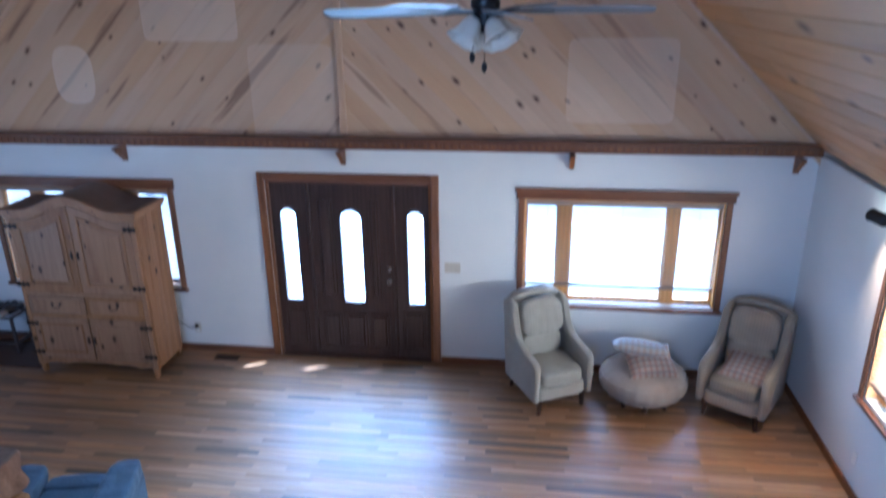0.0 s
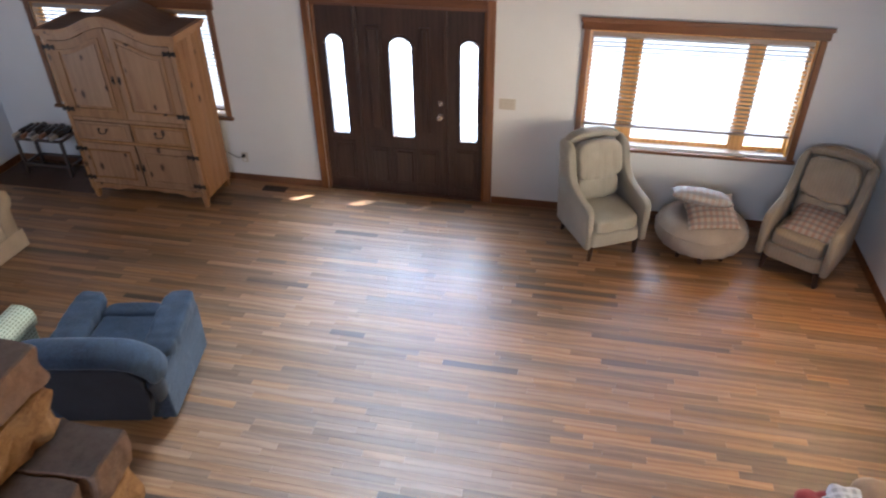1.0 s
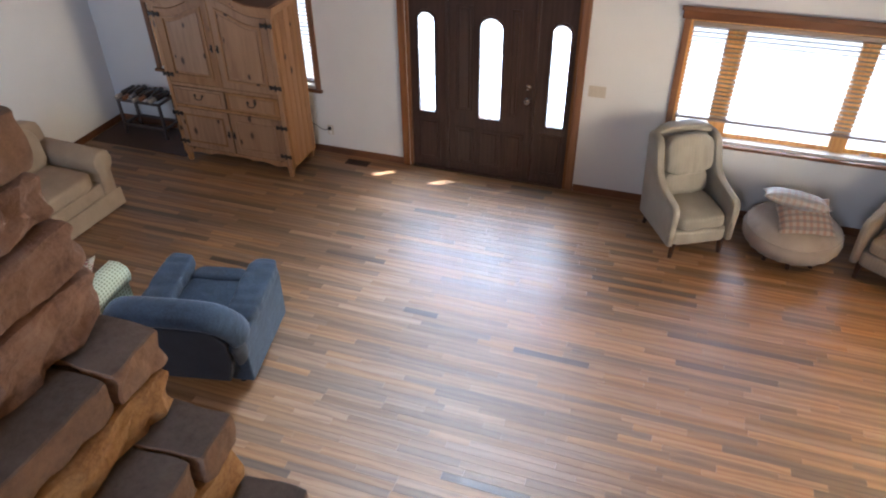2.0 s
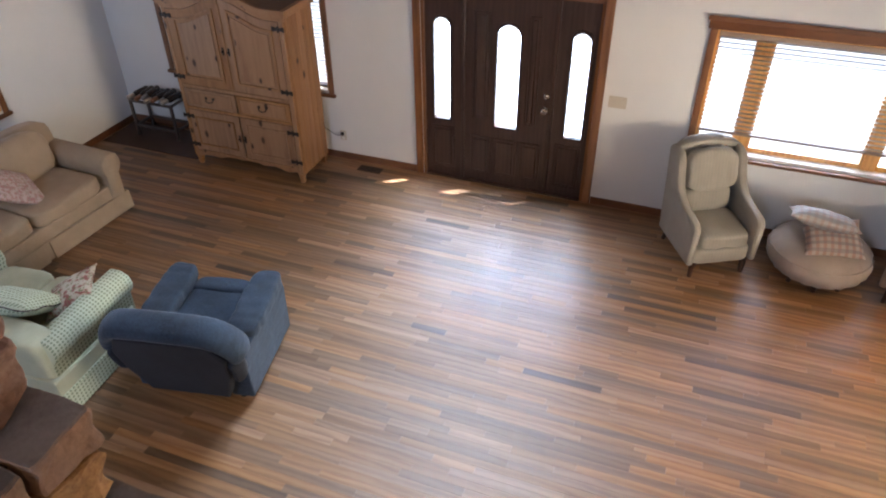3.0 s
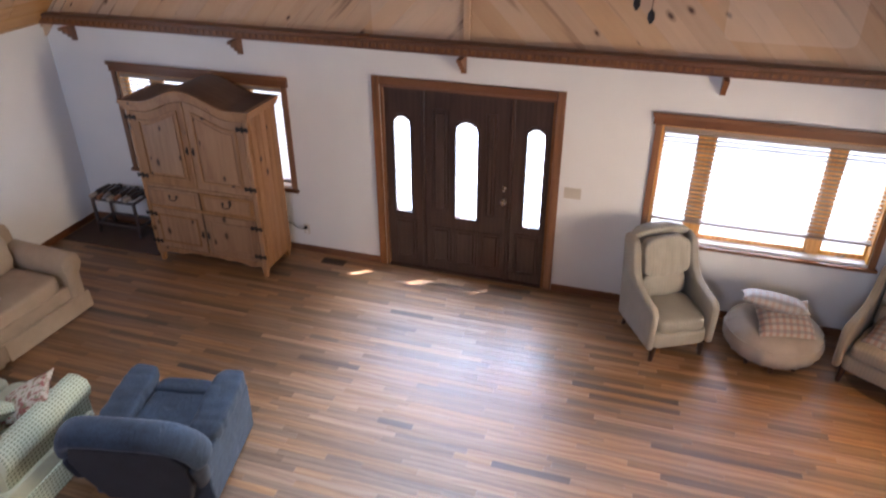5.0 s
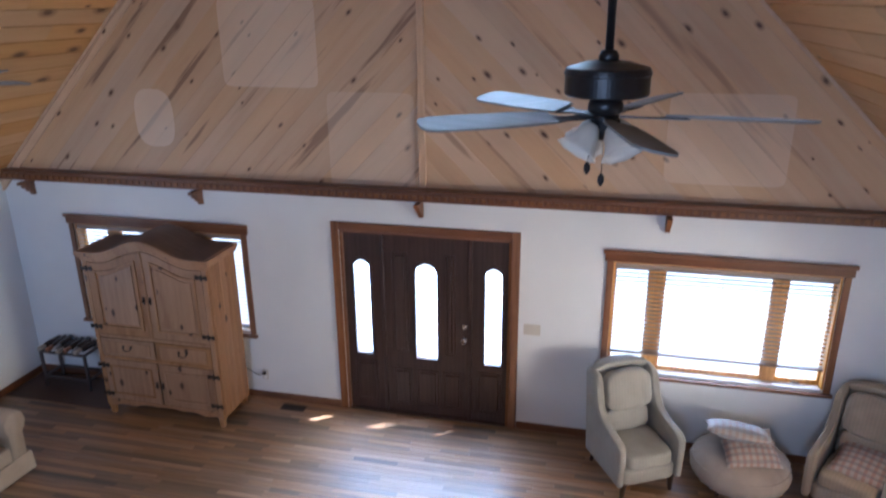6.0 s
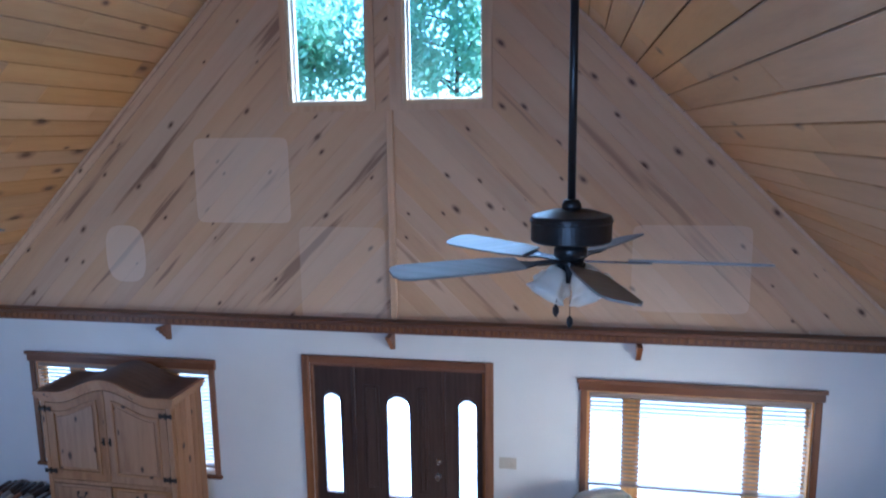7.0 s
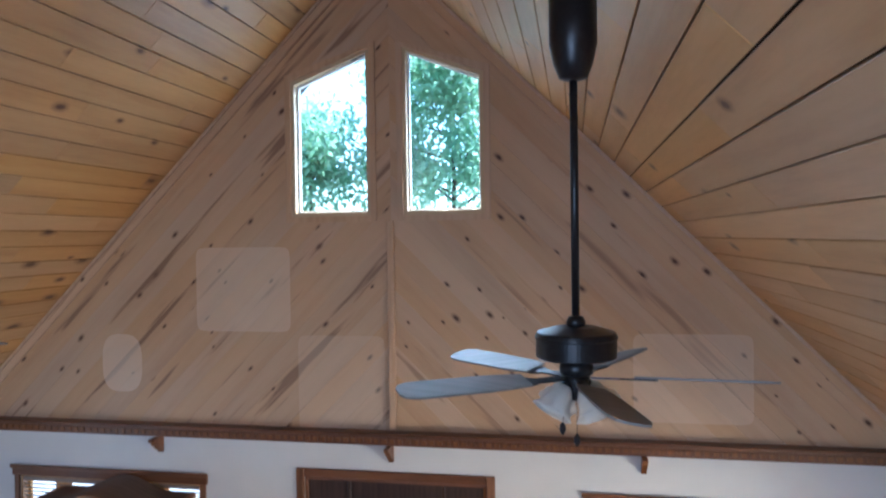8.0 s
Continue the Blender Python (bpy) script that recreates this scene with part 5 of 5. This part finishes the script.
bm = bmesh.new()
box(bm, -0.55, 1.20, -0.56, 0.66, 0.0, 2.235)
for z1, z0, xr, wd, mat, k in COURSES:
    box(bm, -0.55, xr - 0.05, -0.56, YE - 0.05, z0 - 0.005, z1 - 0.012)
box(bm, -0.55, 0.60, -0.56, 0.66, 3.648, 6.30)
part("core", bm, M_MORTAR, chimney, "dark mortar between the stones")

# ---- small things along the walls ----
def wall_plate(name, x, z, w, h, label, cat):
    t = thing(name, pose(x, YF, z), label, cat)
    part("plate", B(-w / 2, w / 2, -0.008, -0.001, -h / 2, h / 2, 0.003), M_ALMOND, t)
    return t


o = wall_plate("wall_outlet", -1.868, 0.293, 0.075, 0.118, "white double wall outlet with a cord plugged in", "outlet")
for z in (-0.03, 0.03):
    part("socket", B(-0.017, 0.017, -0.012, -0.0085, z - 0.016, z + 0.016, 0.003), M_WHITE, o)
sw = wall_plate("light_switch", 1.08, 1.145, 0.165, 0.115, "white triple light switch plate beside the door", "switch")
for x in (-0.05, 0, 0.05):
    part("rocker", B(x - 0.014, x + 0.014, -0.013, -0.0085, -0.03, 0.03, 0.003), M_ALMOND, sw)
cord = thing("power_cord", pose(0, 0, 0), "dark power cord running from the outlet behind the armoire", "cord")
bm = bmesh.new()
box(bm, -1.885, -1.85, YF - 0.045, YF - 0.013, 0.305, 0.34, 0.006)
pts = [(-1.868, YF - 0.045, 0.32), (-1.90, YF - 0.075, 0.32), (-1.95, YF - 0.08, 0.335), (-2.0, YF - 0.07, 0.36), (-2.06, YF - 0.06, 0.38)]
for p, q in zip(pts, pts[1:]):
    rod(bm, p, q, 0.004, seg=6)
part("cable", bm, M_IRON, cord)

vent = thing("floor_vent", pose(-1.49, 6.35, 0), "brown metal floor vent near the front wall", "vent")
part("frame", B(-0.14, 0.14, -0.06, 0.06, 0.001, 0.006, 0.002), metal("vent_metal", (0.12, 0.08, 0.06), 0.5, 0.6), vent)
for i in range(12):
    x = -0.12 + i * 0.0212
    part("louvre", B(x, x + 0.012, -0.045, 0.045, 0.0065, 0.009), M_IRON, vent)

M_RACK = metal("worn_rack_metal", (0.16, 0.13, 0.12), 0.45, 0.6)
rack = thing("bottle_rack", pose(-4.22, 6.30, 0), "dark grey metal rack holding a row of dark bottles", "rack")
for x in (-0.29, 0.29):
    for y in (-0.13, 0.13):
        part("leg", B(x - 0.014, x + 0.014, y - 0.014, y + 0.014, 0.006, 0.47), M_RACK, rack)
for y in (-0.13, 0.13):
    for z in (0.12, 0.44):
        part("rail", B(-0.275, 0.275, y - 0.012, y + 0.012, z, z + 0.024), M_RACK, rack)
for x in (-0.29, 0.29):
    for z in (0.12, 0.44):
        part("end_rail", B(x - 0.012, x + 0.012, -0.115, 0.115, z, z + 0.024), M_RACK, rack)
M_BOTTLE = metal("dark_bottle", (0.05, 0.035, 0.03), 0.2, 0.1)
M_CAPS = [metal("capsule_" + n, c, 0.35, 0.2) for n, c in (("cream", (0.5, 0.42, 0.33)), ("copper", (0.32, 0.14, 0.07)), ("grey", (0.3, 0.28, 0.27)))]
for i in range(7):
    x = -4.22 - 0.24 + i * 0.08
    b = thing("bottle", pose(x, 6.44, 0.502 + 0.012 * (i % 3), 90 + 3 * (i % 2), 0, 5 * (i % 3 - 1)), "dark glass bottle lying on the rack", "bottle", "bottles on the rack")
    part("glass", turned([(0.03, 0), (0.038, 0.01), (0.038, 0.19), (0.03, 0.22), (0.015, 0.25), (0.014, 0.29)], 16), M_BOTTLE, b, smooth=True)
    part("capsule", turned([(0.0158, 0.215), (0.026, 0.225), (0.027, 0.31), (0.02, 0.318)], 14), M_CAPS[i % 3], b, smooth=True)
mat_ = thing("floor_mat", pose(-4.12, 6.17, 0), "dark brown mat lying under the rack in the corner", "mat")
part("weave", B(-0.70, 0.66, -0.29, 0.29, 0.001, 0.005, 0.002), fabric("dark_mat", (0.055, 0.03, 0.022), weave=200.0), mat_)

lamp = thing("wall_spotlight", pose(XR, 4.95, 2.30), "small black wall spotlight with a bright lens", "lamp")
part("plate", B(-0.02, -0.001, -0.05, 0.05, -0.05, 0.05, 0.006), M_IRON, lamp)
bm = bmesh.new()
rod(bm, (-0.02, 0, 0), (-0.10, 0.0, 0.0), 0.012)
part("arm", bm, M_IRON, lamp)
sp = pose(-0.10, -0.10, 0.0) @ pose(0, 0, 0, -90, 0, 12)
part("housing", turned([(0.04, 0), (0.048, 0.02), (0.048, 0.16), (0.052, 0.165)], 20, sp), M_IRON, lamp, smooth=True)
ml, nt, ns, ln, bs = nodes_of("lamp_lens")
bs.inputs["Emission Color"].default_value, bs.inputs["Emission Strength"].default_value = (1.0, 0.86, 0.55, 1), 6.0
part("lens", turned([(0.047, 0.167), (0.03, 0.176), (0.005, 0.178)], 20, sp), ml, lamp, "lit warm lens", True)

_ll = new("spotlight_beam", bpy.data.lights.new("spotlight_beam", "SPOT"))
_ll.data.energy, _ll.data.color, _ll.data.spot_size, _ll.data.spot_blend, _ll.data.shadow_soft_size = 36.0, (1.0, 0.60, 0.27), radians(104), 1.0, 0.04
_ll.matrix_world = look(Vector((XR, 4.95, 2.30)) + sp @ Vector((0, 0, 0.20)), (3.65, 4.0, 0.0))

outlet2 = thing("wall_outlet", pose(XR, 4.75, 0.33, 0, 0, -90), "small ivory wall outlet low on the side wall", "outlet")
part("plate", B(-0.037, 0.037, -0.008, -0.001, -0.058, 0.058, 0.003), M_WHITE, outlet2)

# heap of folded blankets
heap = thing("blanket_heap", pose(3.74, 2.93, 0), "heap of grey, white and tan blankets on the floor", "blanket")
M_GREYF = checked("grey_blanket", (0.50, 0.50, 0.52), (0.25, 0.25, 0.28), (0.62, 0.62, 0.66), 6.0)
M_TANF = fabric("tan_blanket", (0.34, 0.24, 0.16), weave=120.0)
M_REDF = fabric("dark_red_cloth", (0.22, 0.02, 0.025), weave=160.0)


def drape(c, s, seed, amp):
    bm = soft(bmesh.new(), (0, 0, 0), s, k=3.5, n=22)
    for v in bm.verts:
        p = v.co * 6 + Vector((seed, 0, seed * 2))
        v.co += v.co.normalized() * (noise.noise(p) * amp + 0.4 * amp * noise.noise(p * 2.3))
        v.co.z = max(v.co.z + c[2], 0.003)
        v.co.x += c[0]
        v.co.y += c[1]
    return bm


part("fold", drape((-0.24, 0.0, 0.10), (0.30, 0.40, 0.24), 1.0, 0.05), M_REDF, heap, "dark red cloth at the edge", True)
part("fold", drape((-0.12, 0.03, 0.13), (0.22, 0.38, 0.32), 2.0, 0.07), M_GREYF, heap, "grey and white blanket", True)
part("fold", drape((0.17, 0.04, 0.14), (0.52, 0.46, 0.36), 5.0, 0.07), M_TANF, heap, "tan blanket", True)


# ---- trees outside ----
M_BARK = stone_mat("bark", (0.16, 0.11, 0.08), (0.11, 0.075, 0.05), (0.05, 0.035, 0.025), 10.0)
ml, nt, ns, ln, bs = nodes_of("leaves")
_r = ns.new("ShaderNodeNewGeometry").outputs["Random Per Island"]
ln.new(ramp(nt, _r, [(0.0, (0.09, 0.16, 0.09)), (0.6, (0.17, 0.27, 0.16)), (1.0, (0.32, 0.42, 0.28))]), bs.inputs["Base Color"])
bs.inputs["Roughness"].default_value = 0.6
_tl = ns.new("ShaderNodeBsdfTranslucent")
_tl.inputs["Color"].default_value = (0.42, 0.60, 0.38, 1)
_mx = ns.new("ShaderNodeMixShader")
_mx.inputs[0].default_value = 0.55
ln.new(bs.outputs[0], _mx.inputs[1])
ln.new(_tl.outputs[0], _mx.inputs[2])
ln.new(_mx.outputs[0], ns["Material Output"].inputs["Surface"])
M_LEAF = ml


def tree(x, y, h, r, seed, label):
    t = thing("tree", pose(x, y, -0.13), label, "tree", "trees by the drive")
    rg = random.Random(seed)
    bm = bmesh.new()
    rod(bm, (0, 0, 0), (0.1, 0, h * 0.55), 0.12, 0.06, 10)
    rod(bm, (0.1, 0, h * 0.54), (0.0, 0.1, h * 0.95), 0.06, 0.015, 8)
    tips = []
    for i in range(16):
        z = h * rg.uniform(0.26, 0.80)
        a = rg.uniform(0, 2 * math.pi)
        l = r * rg.uniform(0.5, 1.0) * (1.1 - 0.5 * z / h)
        q = Vector((math.cos(a) * l, math.sin(a) * l, z + l * rg.uniform(0.2, 0.6)))
        rod(bm, (0.08, 0, z), q, 0.045, 0.012, 6)
        tips.append(q)
        tips.append(q * 0.7 + Vector((0, 0, z * 0.3)))
    part("trunk", bm, M_BARK, t)
    V, F = [], []
    for i in range(470):
        c = rg.choice(tips) + Vector((rg.gauss(0, 0.45), rg.gauss(0, 0.45), rg.gauss(0, 0.4)))
        for j in range(30):
            p = c + Vector((rg.gauss(0, 0.22), rg.gauss(0, 0.22), rg.gauss(0, 0.2)))
            e = Euler((rg.uniform(-1.2, 1.2), rg.uniform(-1.2, 1.2), rg.uniform(0, 6.3))).to_matrix()
            s = rg.uniform(0.07, 0.14)
            k = len(V)
            for q in ((-s, 0, 0), (0, -s * 0.5, 0.01), (s, 0, 0), (0, s * 0.5, 0.01)):
                w = p + e @ Vector(q)
                V.append(w[:])
            F.append((k, k + 1, k + 2, k + 3))
    me = bpy.data.meshes.new("crown")
    me.from_pydata(V, [], F)
    me.materials.append(M_LEAF)
    ob = new("crown", me)
    ob.parent = t
    return t


tree(-5.1, 17.5, 8.6, 1.7, 1, "leafy green tree standing outside the gable windows")
tree(-1.5, 18.5, 11.0, 2.7, 2, "tall leafy green tree outside the gable windows")
tree(7.0, 24.0, 6.0, 2.6, 3, "leafy green tree across the gravel drive")

# ---- boards of the gable ----
for half, mat, seed in ((-1, M_GAB_L, 3), (1, M_GAB_R, 4)):
    rng = random.Random(seed)
    pieces = gable_pieces(half)
    wdt = 0.185 * math.sqrt(2)
    # boards run parallel to the slope: lines z = c + x (left) or z = c - x (right)
    c = -2.4
    while c < RZ + 0.3:
        bm = bmesh.new()
        g = 0.001
        s = -half
        for p in pieces:
            q = clip_poly(clip_poly(p, s * -1, 1, c + wdt - g), s, -1, -(c + g))
            q = clip_poly(q, 0, -1, -2.53)
            if area(q) > 2e-4:
                prism(bm, q, XZ, YF - 0.002 - rng.uniform(0, 0.0015), YF + 0.019)
        if len(bm.verts):
            ob = part("board", bm, mat, gable)
        else:
            bm.free()
        c += wdt

# ---- oak strips of the floor ----
rng = random.Random(11)
SW = 0.062


def strip_mesh(n):
    bm = bmesh.new()
    l, w, t, c = n / 2, SW / 2 - 0.0002, 0.0, 0.0006
    pts = [(-w, -0.02), (-w, t - c), (-w + c, t), (w - c, t), (w, t - c), (w, -0.02)]
    a = [bm.verts.new((-l, y, z)) for y, z in pts]
    b = [bm.verts.new((l, y, z)) for y, z in pts]
    for i in range(5):
        bm.faces.new((a[i], a[i + 1], b[i + 1], b[i]))
    bm.faces.new(a[::-1])
    bm.faces.new(b)
    bmesh.ops.recalc_face_normals(bm, faces=bm.faces)
    me = bpy.data.meshes.new("strip")
    bm.to_mesh(me)
    bm.free()
    me.materials.append(M_OAK)
    return me


floor = structure(link("floor", B(XL, XR, YB, YB + 0.02, -0.02, -0.001), M_BACKING), "oak strip floor with a satin finish", "floor")
lengths = [0.3, 0.45, 0.6, 0.75, 0.9, 1.1, 1.35]
meshes = {n: strip_mesh(n - 0.0012) for n in lengths}
far_v, far_f = [], []
count = 0
y = YB + 0.03
while y < YF - 0.001:
    x = XL - rng.uniform(0, 0.9)
    while x < XR:
        n = rng.choice(lengths)
        x0, x1 = x, x + n
        near = 2.6 < y < 4.2 and -1.2 < (x0 + x1) / 2 < 3.9 and count < 300
        if near:
            ob = new("strip", meshes[n])
            ob.matrix_basis = pose((x0 + x1) / 2, y + SW / 2, 0)
            ob.parent = floor
            count += 1
        else:
            a, b = max(x0, XL) + 0.0006, min(x1, XR) - 0.0006
            if b - a > 0.02:
                u0, u1, c = y + 0.0002, min(y + SW, YF) - 0.0002, 0.0006
                k = len(far_v)
                for xx in (a, b):
                    far_v += [(xx, u0, -0.02), (xx, u0, -c), (xx, u0 + c, 0), (xx, u1 - c, 0), (xx, u1, -c), (xx, u1, -0.02)]
                far_f += [(k + i, k + i + 6, k + i + 7, k + i + 1) for i in range(5)]
                far_f += [tuple(range(k, k + 6)), tuple(range(k + 11, k + 5, -1))]
        x = x1
    y += SW
me = bpy.data.meshes.new("strips")
me.from_pydata(far_v, [], far_f)
me.materials.append(M_OAK_I)
ob = new("strips", me)
ob.parent = floor
tagged(ob, kind="stuff")
